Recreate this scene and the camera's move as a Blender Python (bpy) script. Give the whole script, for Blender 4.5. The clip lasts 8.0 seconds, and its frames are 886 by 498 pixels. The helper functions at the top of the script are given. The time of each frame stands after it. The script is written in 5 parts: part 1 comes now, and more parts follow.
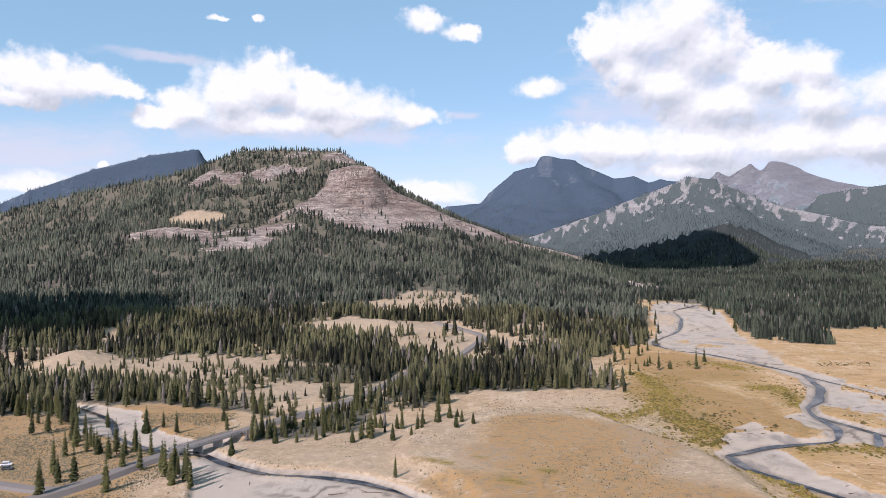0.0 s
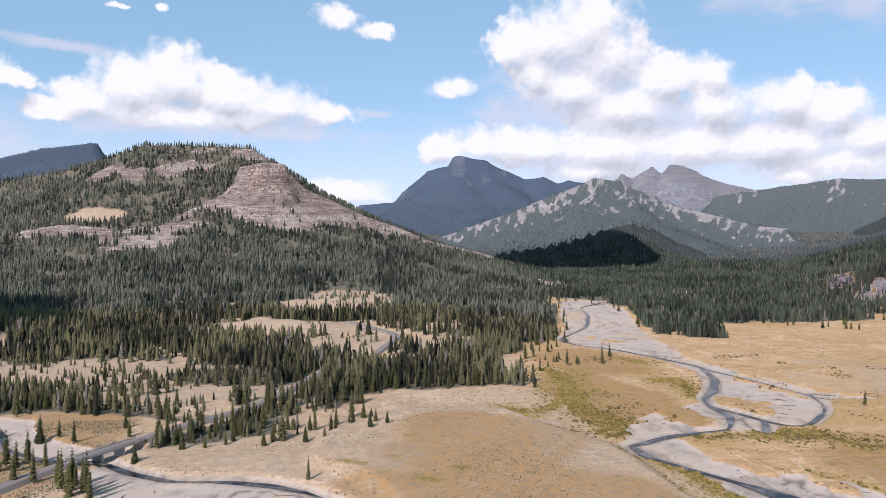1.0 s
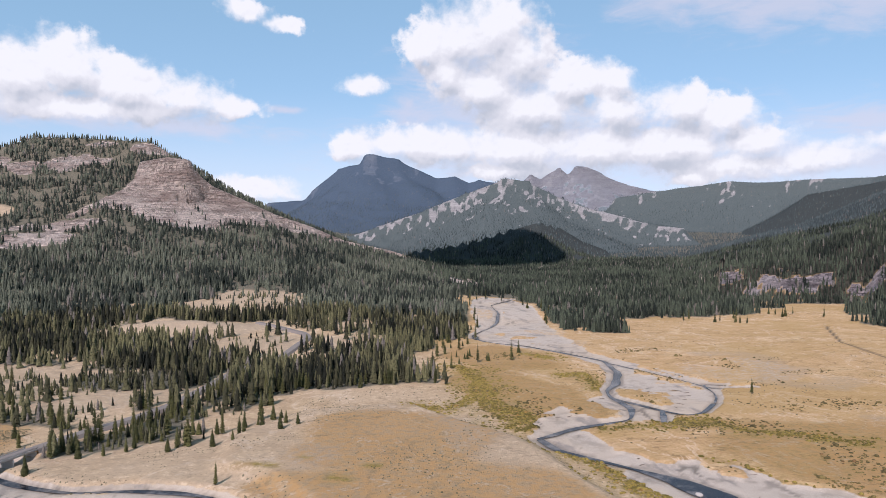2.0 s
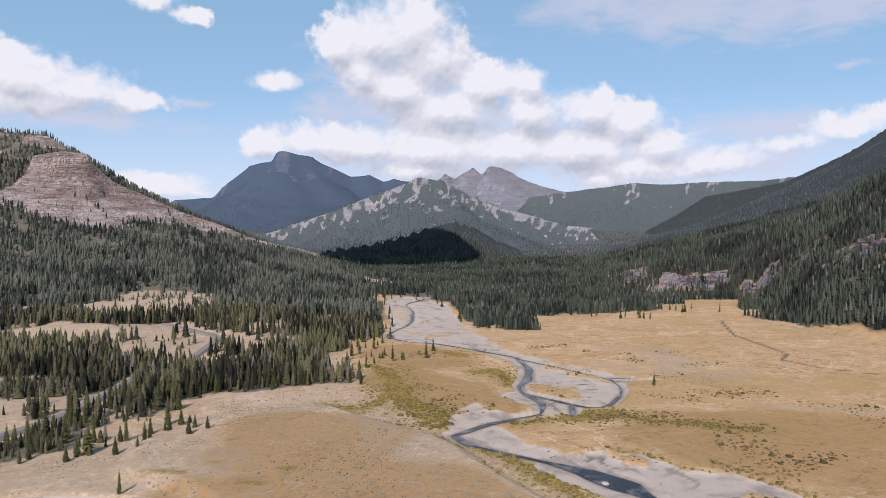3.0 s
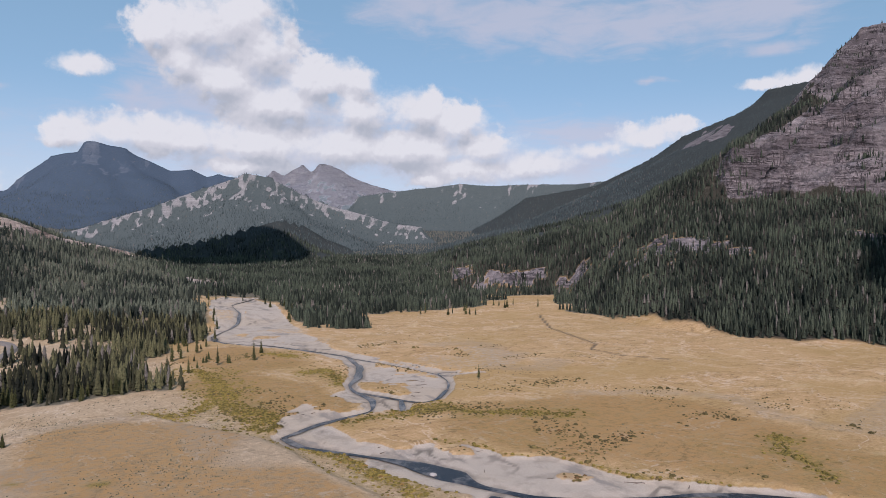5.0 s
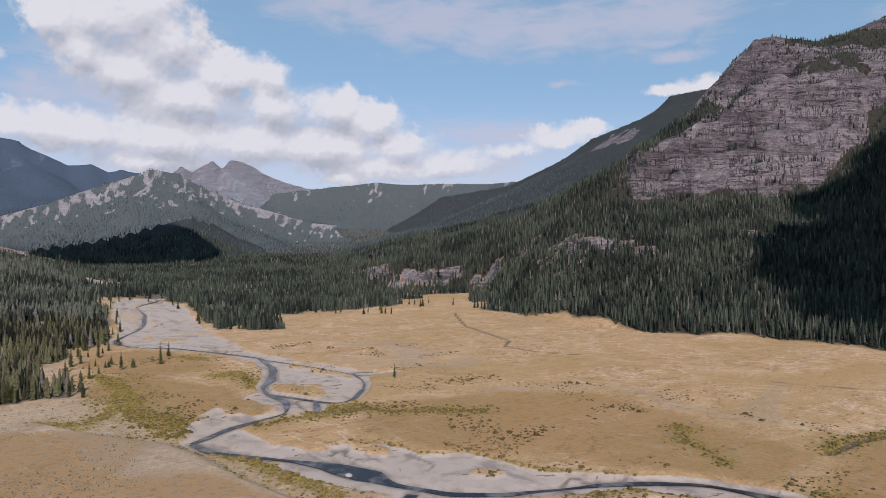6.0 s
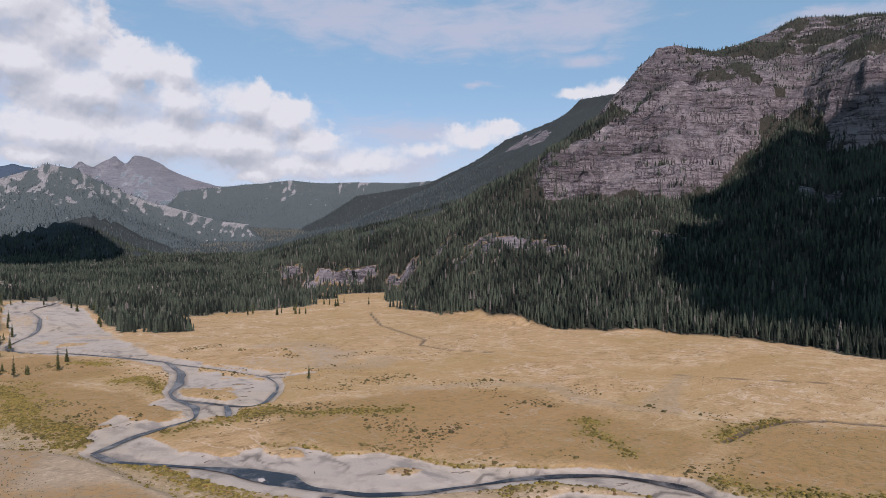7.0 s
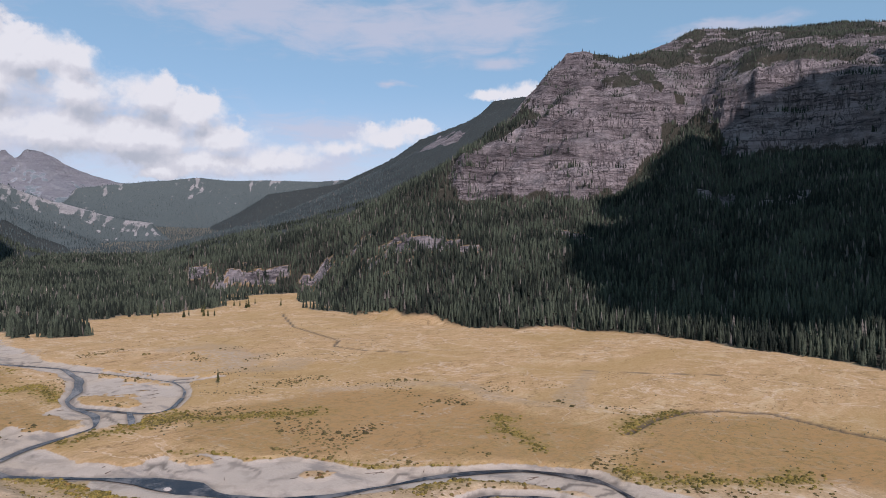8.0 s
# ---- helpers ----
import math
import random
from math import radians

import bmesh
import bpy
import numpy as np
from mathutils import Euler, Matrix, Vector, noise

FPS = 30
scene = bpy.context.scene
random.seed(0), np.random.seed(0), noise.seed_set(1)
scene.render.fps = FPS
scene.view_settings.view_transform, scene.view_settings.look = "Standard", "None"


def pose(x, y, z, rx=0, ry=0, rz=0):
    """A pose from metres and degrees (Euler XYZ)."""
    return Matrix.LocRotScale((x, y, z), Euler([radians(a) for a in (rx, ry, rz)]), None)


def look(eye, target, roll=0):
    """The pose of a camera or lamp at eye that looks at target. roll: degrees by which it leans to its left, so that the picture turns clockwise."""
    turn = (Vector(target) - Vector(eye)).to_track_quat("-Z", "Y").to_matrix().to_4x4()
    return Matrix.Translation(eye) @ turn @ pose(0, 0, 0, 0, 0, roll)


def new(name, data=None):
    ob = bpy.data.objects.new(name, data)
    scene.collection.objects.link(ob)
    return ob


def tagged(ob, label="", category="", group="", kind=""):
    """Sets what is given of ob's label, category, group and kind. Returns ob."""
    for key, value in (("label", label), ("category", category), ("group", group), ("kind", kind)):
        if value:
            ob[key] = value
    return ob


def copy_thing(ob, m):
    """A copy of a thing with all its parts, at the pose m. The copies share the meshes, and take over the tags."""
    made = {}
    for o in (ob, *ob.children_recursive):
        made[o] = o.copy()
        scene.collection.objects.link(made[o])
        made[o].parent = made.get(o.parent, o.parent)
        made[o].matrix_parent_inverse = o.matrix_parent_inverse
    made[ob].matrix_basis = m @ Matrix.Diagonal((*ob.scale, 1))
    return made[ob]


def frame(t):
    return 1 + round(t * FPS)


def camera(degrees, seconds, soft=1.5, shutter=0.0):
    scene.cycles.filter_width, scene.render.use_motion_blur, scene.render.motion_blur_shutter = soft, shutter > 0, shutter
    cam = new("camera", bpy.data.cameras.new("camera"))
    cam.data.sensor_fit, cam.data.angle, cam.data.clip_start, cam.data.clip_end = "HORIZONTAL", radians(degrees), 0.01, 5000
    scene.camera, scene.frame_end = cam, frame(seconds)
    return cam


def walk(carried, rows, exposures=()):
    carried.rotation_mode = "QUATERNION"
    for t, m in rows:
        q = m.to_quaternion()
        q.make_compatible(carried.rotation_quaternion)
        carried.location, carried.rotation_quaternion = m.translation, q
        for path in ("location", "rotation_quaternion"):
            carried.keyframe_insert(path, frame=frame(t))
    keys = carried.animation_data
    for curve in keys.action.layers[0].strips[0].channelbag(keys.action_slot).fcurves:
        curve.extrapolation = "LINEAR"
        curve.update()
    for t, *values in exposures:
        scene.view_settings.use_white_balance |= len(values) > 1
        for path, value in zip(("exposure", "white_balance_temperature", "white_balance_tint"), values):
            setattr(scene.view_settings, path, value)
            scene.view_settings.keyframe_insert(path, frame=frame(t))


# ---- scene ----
# the drone hovers about 100 m over the valley floor and turns to its right
cam = camera(64.8, 8.0, soft=0.7)
EYE = 100.0
ROWS = [  # seconds, x, y, rise, yaw, pitch
    (0.0, 0.0, 0.0, 0.0, 0.0, 0.15),
    (0.5, -0.16, -0.55, 0.08, -3.55, 0.11),
    (1.0, -0.35, -1.12, 0.15, -7.09, 0.07),
    (1.5, -0.57, -1.75, 0.22, -10.76, 0.01),
    (3.0, -1.36, -4.01, 0.39, -21.30, -0.13),
    (3.5, -1.64, -4.84, 0.44, -24.87, -0.16),
    (4.0, -1.96, -5.59, 0.54, -28.31, -0.18),
    (4.5, -2.33, -6.25, 0.70, -31.68, -0.21),
    (6.0, -3.49, -7.93, 1.30, -42.03, -0.35),
    (6.5, -3.82, -8.48, 1.60, -45.40, -0.40),
    (7.0, -4.17, -8.99, 1.88, -48.93, -0.44),
    (7.5, -4.55, -9.47, 2.17, -52.40, -0.47),
    (8.0, -4.95, -9.96, 2.45, -55.93, -0.49),
]
walk(cam, [(t, pose(x, y, EYE + z, 90 + pitch, 0, yaw)) for t, x, y, z, yaw, pitch in ROWS],
     [(0.0, 0.17, 6300, 28), (3.5, -0.10, 6300, 28), (6.0, -0.29, 6300, 28), (8.0, -0.20, 6300, 28)])

# ---- daylight: high sun from behind the first view, broken cumulus ----
SUN_EL, SUN_AZ = 40.0, 213.0  # degrees; azimuth clockwise from +y
sun_data = bpy.data.lights.new("sun", "SUN")
sun_data.energy, sun_data.angle, sun_data.color = 4.9, radians(0.53), (1.0, 0.965, 0.905)
sun = new("sun", sun_data)
SUN_DIR = Vector((math.sin(radians(SUN_AZ)) * math.cos(radians(SUN_EL)), math.cos(radians(SUN_AZ)) * math.cos(radians(SUN_EL)), math.sin(radians(SUN_EL))))
sun.matrix_world = look(SUN_DIR * 500, (0, 0, 0))

# cumulus: azimuth, elevation, half width, half height in degrees
CUMULUS = [
    (-13.8, 13.0, 3.1, 2.3), (-16.9, 12.2, 3.1, 2.3), (-20.0, 11.0, 2.5, 1.5), (-22.4, 10.0, 1.8, 0.8), (-10.3, 12.0, 3.6, 2.0), (-6.2, 11.5, 3.9, 1.6),
    (-2.7, 11.0, 2.8, 0.8), (-13.0, 10.1, 9.3, 0.9), (-30.4, 12.2, 3.5, 1.8), (-27.2, 12.2, 2.6, 1.4), (-24.7, 11.8, 1.6, 0.6), (-31.1, 10.7, 2.4, 0.6),
    (-1.7, 18.3, 1.9, 0.9), (1.4, 17.3, 2.0, 0.6), (-14.9, 17.8, 0.6, 0.25), (-17.9, 17.6, 0.9, 0.18), (7.7, 13.0, 1.9, 0.8),
    (-1.5, 4.8, 5.1, 1.1), (-30.4, 5.0, 3.1, 0.7), (-25.9, 6.4, 0.5, 0.3), (15.5, 16.7, 4.0, 2.6), (12.8, 16.0, 2.0, 1.3), (18.7, 17.5, 3.9, 3.4),
    (20.5, 15.3, 3.0, 2.7), (14.6, 14.3, 2.3, 1.4), (17.3, 13.0, 4.1, 1.8), (24.7, 13.3, 3.2, 1.8), (28.0, 13.3, 1.7, 1.3),
    (21.9, 11.3, 5.1, 1.9), (28.4, 11.0, 2.9, 1.9), (33.0, 10.9, 3.2, 1.7), (36.3, 10.0, 2.9, 1.4), (7.3, 8.3, 2.3, 1.3), (10.6, 8.5, 2.6, 1.5),
    (14.6, 8.4, 4.0, 1.7), (20.1, 8.1, 5.3, 1.9), (26.5, 8.1, 5.3, 1.9), (32.5, 8.0, 5.0, 1.7), (38.1, 8.0, 3.5, 1.4), (42.6, 6.7, 4.2, 1.0),
    (37.5, 6.2, 6.6, 0.9), (33.9, 5.4, 1.9, 0.6), (19.1, 6.3, 4.1, 0.6), (53.7, 9.2, 2.0, 0.9), (51.3, 8.5, 3.0, 0.9), (47.6, 7.6, 3.2, 0.6),
    (62.3, 12.1, 2.6, 0.8), (59.8, 12.0, 1.7, 0.4),
]
# thin high veils
VEILS = [
    (11.6, 11.9, 1.0, 0.9),    (24.0, 8.0, 17.0, 3.6), (18.0, 13.0, 7.0, 4.0), (40.0, 6.6, 12.0, 1.6), (-13.0, 9.6, 11.0, 1.2), (-30.0, 7.0, 8.0, 1.8),
    (33.6, 18.7, 5.0, 1.7), (40.9, 17.8, 8.8, 1.9), (50.1, 17.0, 10.5, 2.1), (58.5, 17.4, 6.8, 2.2), (60.8, 14.3, 1.9, 0.5), (51.9, 12.8, 1.4, 0.3),
    (46.5, 9.2, 5.1, 1.1), (44.6, 6.6, 4.2, 0.6), (77.2, 16.0, 4.8, 0.6), (59.9, 14.3, 1.7, 0.5), (-6.7, 9.3, 6.9, 0.8), (-21.4, 14.6, 4.8, 0.4),
    (16.5, 11.0, 6.4, 1.3), (12.8, 11.1, 4.0, 1.2), (1.5, 11.0, 1.2, 0.3), (-4.4, 8.9, 2.1, 0.6), (45.5, 9.1, 4.5, 1.1), (52.1, 12.8, 1.5, 0.2),
]


class Nodes:
    """Short hand for building node trees."""

    def __init__(self, tree):
        self.tree = tree
        tree.nodes.clear()

    def put(self, kind, links=None, **settings):
        node = self.tree.nodes.new(kind)
        for key, value in settings.items():
            setattr(node, key, value)
        for key, value in (links or {}).items():
            if isinstance(value, bpy.types.NodeSocket):
                self.tree.links.new(value, node.inputs[key])
            else:
                node.inputs[key].default_value = value
        return node

    def math(self, op, a, b=0.0, c=0.0, clamp=False):
        return self.put("ShaderNodeMath", {0: a, 1: b, 2: c}, operation=op, use_clamp=clamp).outputs[0]

    def vec(self, op, a, b=(0, 0, 0)):
        node = self.put("ShaderNodeVectorMath", {0: a, 1: b}, operation=op)
        return node.outputs["Value"] if op in ("LENGTH", "DOT_PRODUCT", "DISTANCE") else node.outputs[0]

    def noise(self, vector, scale, detail=4.0, rough=0.55, out="Fac", dist=0.0):
        return self.put("ShaderNodeTexNoise", {"Vector": vector, "Scale": scale, "Detail": detail, "Roughness": rough, "Distortion": dist}).outputs[out]

    def ramp(self, x, low, high, to0=0.0, to1=1.0, smooth=True):
        return self.put("ShaderNodeMapRange", {"Value": x, "From Min": low, "From Max": high, "To Min": to0, "To Max": to1},
                        interpolation_type="SMOOTHSTEP" if smooth else "LINEAR").outputs[0]

    def mix(self, fac, a, b, blend="MIX"):
        node = self.put("ShaderNodeMix", {"Factor": fac}, data_type="RGBA", blend_type=blend)
        for slot, value in ((6, a), (7, b)):
            if isinstance(value, bpy.types.NodeSocket):
                self.tree.links.new(value, node.inputs[slot])
            else:
                node.inputs[slot].default_value = (*value[:3], 1)
        return node.outputs[2]


def cloud_group(name, blobs, warp, grain, wide_by=1.1, high_by=1.2):
    """A node group: how deep a direction (azimuth, elevation in degrees) lies in a bank of billows."""
    tree = bpy.data.node_groups.new(name, "ShaderNodeTree")
    tree.interface.new_socket("Vector", in_out="INPUT", socket_type="NodeSocketVector")
    tree.interface.new_socket("Depth", in_out="OUTPUT", socket_type="NodeSocketFloat")
    n = Nodes(tree)
    put = n.put("NodeGroupInput").outputs[0]
    shift = n.vec("SUBTRACT", n.noise(put, grain, 4.0, 0.6, "Color"), (0.5, 0.5, 0.5))
    spot = n.vec("ADD", put, n.vec("MULTIPLY", shift, (*warp, 0)))
    depth = None
    for az, el, wide, high in blobs:
        d = n.vec("MULTIPLY", n.vec("SUBTRACT", spot, (az, el, 0)), (1 / (wide * wide_by), 1 / (high * high_by), 0))
        k = n.math("SUBTRACT", 1.0, n.vec("LENGTH", d))
        depth = k if depth is None else n.math("SMOOTH_MAX", depth, k, 0.45)
    n.tree.links.new(depth, n.put("NodeGroupOutput").inputs[0])
    return tree


def puffs(n, spot):
    """Cauliflower relief of a cumulus: rounded lumps with sharp creases, at two sizes."""
    big = n.math("ABSOLUTE", n.math("SUBTRACT", n.noise(spot, 0.42, 2.0, 0.5), 0.5))
    small = n.math("ABSOLUTE", n.math("SUBTRACT", n.noise(spot, 0.95, 3.0, 0.5), 0.5))
    return n.math("ADD", n.math("MULTIPLY", big, 2.2), n.math("MULTIPLY", small, 1.1))


def make_world():
    world = bpy.data.worlds.new("sky")
    world.use_nodes = True
    scene.world = world
    n = Nodes(world.node_tree)
    sky = n.put("ShaderNodeTexSky", sky_type="NISHITA", sun_disc=False, sun_elevation=radians(SUN_EL), sun_rotation=radians(SUN_AZ),
                altitude=1500.0, air_density=1.0, dust_density=1.0, ozone_density=1.0)
    way = n.put("ShaderNodeTexCoord").outputs["Generated"]
    x, y, z = (n.put("ShaderNodeSeparateXYZ", {0: way}).outputs[i] for i in range(3))
    az = n.math("MULTIPLY", n.math("ARCTAN2", x, y), 57.2958)
    el = n.math("MULTIPLY", n.math("ARCSINE", z), 57.2958)
    spot = n.put("ShaderNodeCombineXYZ", {0: az, 1: el, 2: 0.0}).outputs[0]
    sunward = n.vec("ADD", spot, (-0.5, 1.6, 0))
    bank = cloud_group("cumulus", CUMULUS, (1.9, 1.3), 0.5)
    veil = cloud_group("veil", VEILS, (7.0, 2.2), 0.16, 1.25, 1.3)
    lump, lump_sunward = puffs(n, spot), puffs(n, n.vec("ADD", spot, (-0.12, 0.3, 0)))
    deep = n.put("ShaderNodeGroup", {"Vector": spot}, node_tree=bank).outputs[0]
    above = n.put("ShaderNodeGroup", {"Vector": sunward}, node_tree=bank).outputs[0]
    thin = n.put("ShaderNodeGroup", {"Vector": spot}, node_tree=veil).outputs[0]
    ragged = n.noise(spot, 0.75, 7.0, 0.6)
    here = n.math("ADD", deep, n.math("ADD", n.math("MULTIPLY", n.math("SUBTRACT", lump, 0.32), 0.22), n.math("MULTIPLY", n.math("SUBTRACT", ragged, 0.5), 1.1)))
    soft = n.ramp(n.noise(spot, 0.22, 2.0), 0.40, 0.62, 0.25, 0.75)
    cover = n.put("ShaderNodeMapRange", {"Value": here, "From Min": -0.10, "From Max": soft}, interpolation_type="SMOOTHSTEP").outputs[0]
    lit = n.ramp(n.math("SUBTRACT", deep, above), -0.62, 0.42)
    relief = n.ramp(n.math("SUBTRACT", lump, lump_sunward), -0.55, 0.45)
    lit = n.math("ADD", n.math("MULTIPLY", lit, 0.72), n.math("MULTIPLY", relief, 0.28))
    white = n.mix(n.ramp(lit, 0.08, 0.58), (0.56, 0.652, 0.69), (0.80, 0.875, 0.875))
    white = n.mix(n.ramp(lit, 0.52, 0.86), white, (0.97, 1.055, 1.02))
    pale = n.math("MULTIPLY", n.ramp(el, 13.0, 2.0), 0.55)
    streaks = n.noise(n.vec("MULTIPLY", spot, (0.25, 0.9, 0)), 1.0, 6.0, 0.62, dist=0.6)
    cover_thin = n.math("MULTIPLY", n.ramp(n.math("ADD", thin, n.math("MULTIPLY", n.math("SUBTRACT", streaks, 0.5), 1.6)), -0.1, 0.9), 0.62)
    sky_light = n.put("ShaderNodeBackground", {"Color": n.mix(pale, n.mix(0.50, sky.outputs[0], (2.2, 4.6, 5.3)), (5.0, 5.7, 6.2)), "Strength": 0.135})
    veil_light = n.put("ShaderNodeBackground", {"Color": (0.86, 0.9, 0.95, 1), "Strength": 0.76})
    cloud_light = n.put("ShaderNodeBackground", {"Color": white, "Strength": 0.86})
    a = n.put("ShaderNodeMixShader", {0: cover_thin, 1: sky_light.outputs[0], 2: veil_light.outputs[0]})
    b = n.put("ShaderNodeMixShader", {0: cover, 1: a.outputs[0], 2: cloud_light.outputs[0]})
    n.tree.links.new(b.outputs[0], n.put("ShaderNodeOutputWorld").inputs["Surface"])


make_world()

# ---- materials ----
def material(name):
    m = bpy.data.materials.new(name)
    m.use_nodes = True
    return m, Nodes(m.node_tree)


def finish(n, colour, rough=0.9, bump=None, strength=0.5, reach=0.1, metal=0.0, spec=0.3, under=None):
    links = {"Base Color": colour if isinstance(colour, bpy.types.NodeSocket) else (*colour, 1), "Roughness": rough, "Metallic": metal, "Specular IOR Level": spec}
    if bump is not None:
        slots = {"Height": bump, "Strength": strength, "Distance": reach}
        if under is not None:
            slots["Normal"] = under
        links["Normal"] = n.put("ShaderNodeBump", slots).outputs[0]
    bsdf = n.put("ShaderNodeBsdfPrincipled", links)
    n.tree.links.new(bsdf.outputs[0], n.put("ShaderNodeOutputMaterial").inputs["Surface"])


def land_material(name, cliff_dark, cliff_light, joint_dark, rubble_light, duff_dark, duff_light, banded=1.0, grain=1.0, relief=0.9):
    """Dry grass, soil, gravel, willow flats, forest floor and banded volcanic rock, laid out by the cover maps."""
    m, n = material(name)
    at = n.put("ShaderNodeTexCoord").outputs["Object"]
    cover = n.put("ShaderNodeAttribute", attribute_name="cover")
    soil = n.put("ShaderNodeAttribute", attribute_name="soil")
    gravel, willow, rock = (n.put("ShaderNodeSeparateColor", {0: cover.outputs["Color"]}).outputs[i] for i in range(3))
    gold, red, dirt = (n.put("ShaderNodeSeparateColor", {0: soil.outputs["Color"]}).outputs[i] for i in range(3))
    forest, damp = cover.outputs["Alpha"], soil.outputs["Alpha"]
    broad = n.noise(at, 0.012, 5, 0.6)
    patch = n.noise(at, 0.07, 6, 0.65)
    tuft = n.noise(at, 0.55, 5, 0.7)
    grit = n.noise(at, 2.2, 4, 0.7)
    # terrace: sage and bunch grass over pale silt
    clump = n.noise(at, 0.22, 6, 0.72)
    dry = n.mix(n.ramp(patch, 0.36, 0.64), (0.46, 0.33, 0.20), (0.365, 0.252, 0.15))
    dry = n.mix(n.ramp(broad, 0.42, 0.62), dry, (0.44, 0.32, 0.205))
    dry = n.mix(n.math("MULTIPLY", n.ramp(clump, 0.48, 0.66), 0.4), dry, (0.27, 0.195, 0.115))
    dry = n.mix(n.math("MULTIPLY", n.ramp(clump, 0.46, 0.36), 0.55), dry, (0.60, 0.46, 0.32))
    dry = n.mix(n.math("MULTIPLY", n.ramp(tuft, 0.51, 0.64), 0.6), dry, (0.21, 0.15, 0.09))
    golden = n.mix(n.ramp(patch, 0.35, 0.68), (0.49, 0.312, 0.158), (0.385, 0.238, 0.112))
    golden = n.mix(n.ramp(broad, 0.40, 0.60), golden, (0.455, 0.292, 0.145))
    golden = n.mix(n.math("MULTIPLY", n.ramp(clump, 0.50, 0.62), 0.5), golden, (0.31, 0.195, 0.08))
    golden = n.mix(n.math("MULTIPLY", n.ramp(tuft, 0.50, 0.66), 0.6), golden, (0.27, 0.17, 0.075))
    golden = n.mix(n.math("MULTIPLY", n.ramp(tuft, 0.46, 0.34), 0.4), golden, (0.63, 0.45, 0.29))
    sweep = n.noise(n.vec("MULTIPLY", at, (0.018, 0.045, 0.02)), 1.0, 7, 0.62, dist=1.2)
    golden = n.mix(n.math("MULTIPLY", n.ramp(sweep, 0.54, 0.66), 0.4), golden, (0.56, 0.42, 0.25))
    golden = n.mix(n.math("MULTIPLY", n.ramp(sweep, 0.47, 0.36), 0.4), golden, (0.30, 0.195, 0.08))
    streak = n.noise(n.vec("MULTIPLY", n.vec("ADD", at, n.vec("MULTIPLY", n.noise(at, 0.02, 3, 0.5, "Color"), (60, 60, 0))), (0.06, 0.30, 0.05)), 1.0, 7, 0.7)
    golden = n.mix(n.math("MULTIPLY", n.ramp(streak, 0.53, 0.65), 0.5), golden, (0.27, 0.175, 0.075))
    golden = n.mix(n.math("MULTIPLY", n.ramp(streak, 0.44, 0.35), 0.35), golden, (0.60, 0.44, 0.28))
    vein = n.noise(n.vec("MULTIPLY", at, (0.011, 0.016, 0.01)), 1.0, 7, 0.62, dist=0.8)
    vein = n.ramp(n.math("ABSOLUTE", n.math("SUBTRACT", vein, 0.5)), 0.002, 0.016, 1.0, 0.0)
    wash = n.noise(n.vec("MULTIPLY", at, (0.019, 0.013, 0.01)), 1.0, 7, 0.62, dist=0.8)
    wash = n.ramp(n.math("ABSOLUTE", n.math("SUBTRACT", wash, 0.53)), 0.002, 0.02, 1.0, 0.0)
    golden = n.mix(n.math("MULTIPLY", n.math("MULTIPLY", vein, n.ramp(clump, 0.42, 0.56)), 0.75), golden, (0.20, 0.125, 0.06))
    golden = n.mix(n.math("MULTIPLY", n.math("MULTIPLY", wash, n.ramp(clump, 0.40, 0.56)), 0.7), golden, (0.62, 0.47, 0.34))
    dry = n.mix(n.math("MULTIPLY", n.math("MULTIPLY", wash, n.ramp(clump, 0.42, 0.58)), 0.6), dry, (0.62, 0.49, 0.37))
    dry = n.mix(n.math("MULTIPLY", n.math("MULTIPLY", vein, n.ramp(clump, 0.42, 0.56)), 0.5), dry, (0.19, 0.13, 0.075))
    golden = n.mix(n.math("MULTIPLY", n.ramp(n.noise(n.vec("MULTIPLY", at, (0.004, 0.008, 0.004)), 1.0, 5, 0.6, dist=0.7), 0.47, 0.62), 0.5), golden, (0.34, 0.215, 0.08))
    base = n.mix(gold, dry, golden)
    base = n.mix(n.math("MULTIPLY", red, n.ramp(clump, 0.40, 0.60, 1.0, 0.5)), base, n.mix(n.ramp(clump, 0.42, 0.62), (0.345, 0.198, 0.078), (0.175, 0.112, 0.042)))
    base = n.mix(n.math("MULTIPLY", dirt, n.ramp(clump, 0.35, 0.6, 0.3, 1.0)), base, (0.31, 0.24, 0.168))
    leaf = n.mix(n.ramp(tuft, 0.35, 0.66), (0.27, 0.19, 0.05), (0.14, 0.105, 0.03))
    leaf = n.mix(n.ramp(patch, 0.45, 0.6), leaf, (0.26, 0.175, 0.08))
    base = n.mix(n.math("MULTIPLY", willow, n.ramp(clump, 0.35, 0.55, 0.25, 1.0)), base, leaf)
    duff = n.mix(n.ramp(tuft, 0.35, 0.65), duff_dark, duff_light)
    duff = n.mix(n.math("MULTIPLY", n.ramp(patch, 0.60, 0.75), 0.5), duff, (0.20, 0.165, 0.12))
    base = n.mix(forest, base, duff)
    stone = n.mix(n.ramp(grit, 0.3, 0.7), (0.36, 0.30, 0.243), (0.475, 0.40, 0.328))
    stone = n.mix(n.math("MULTIPLY", n.ramp(broad, 0.46, 0.60), 0.45), stone, (0.43, 0.335, 0.24))
    stone = n.mix(n.math("MULTIPLY", n.ramp(patch, 0.50, 0.64), 0.6), stone, (0.27, 0.225, 0.18))
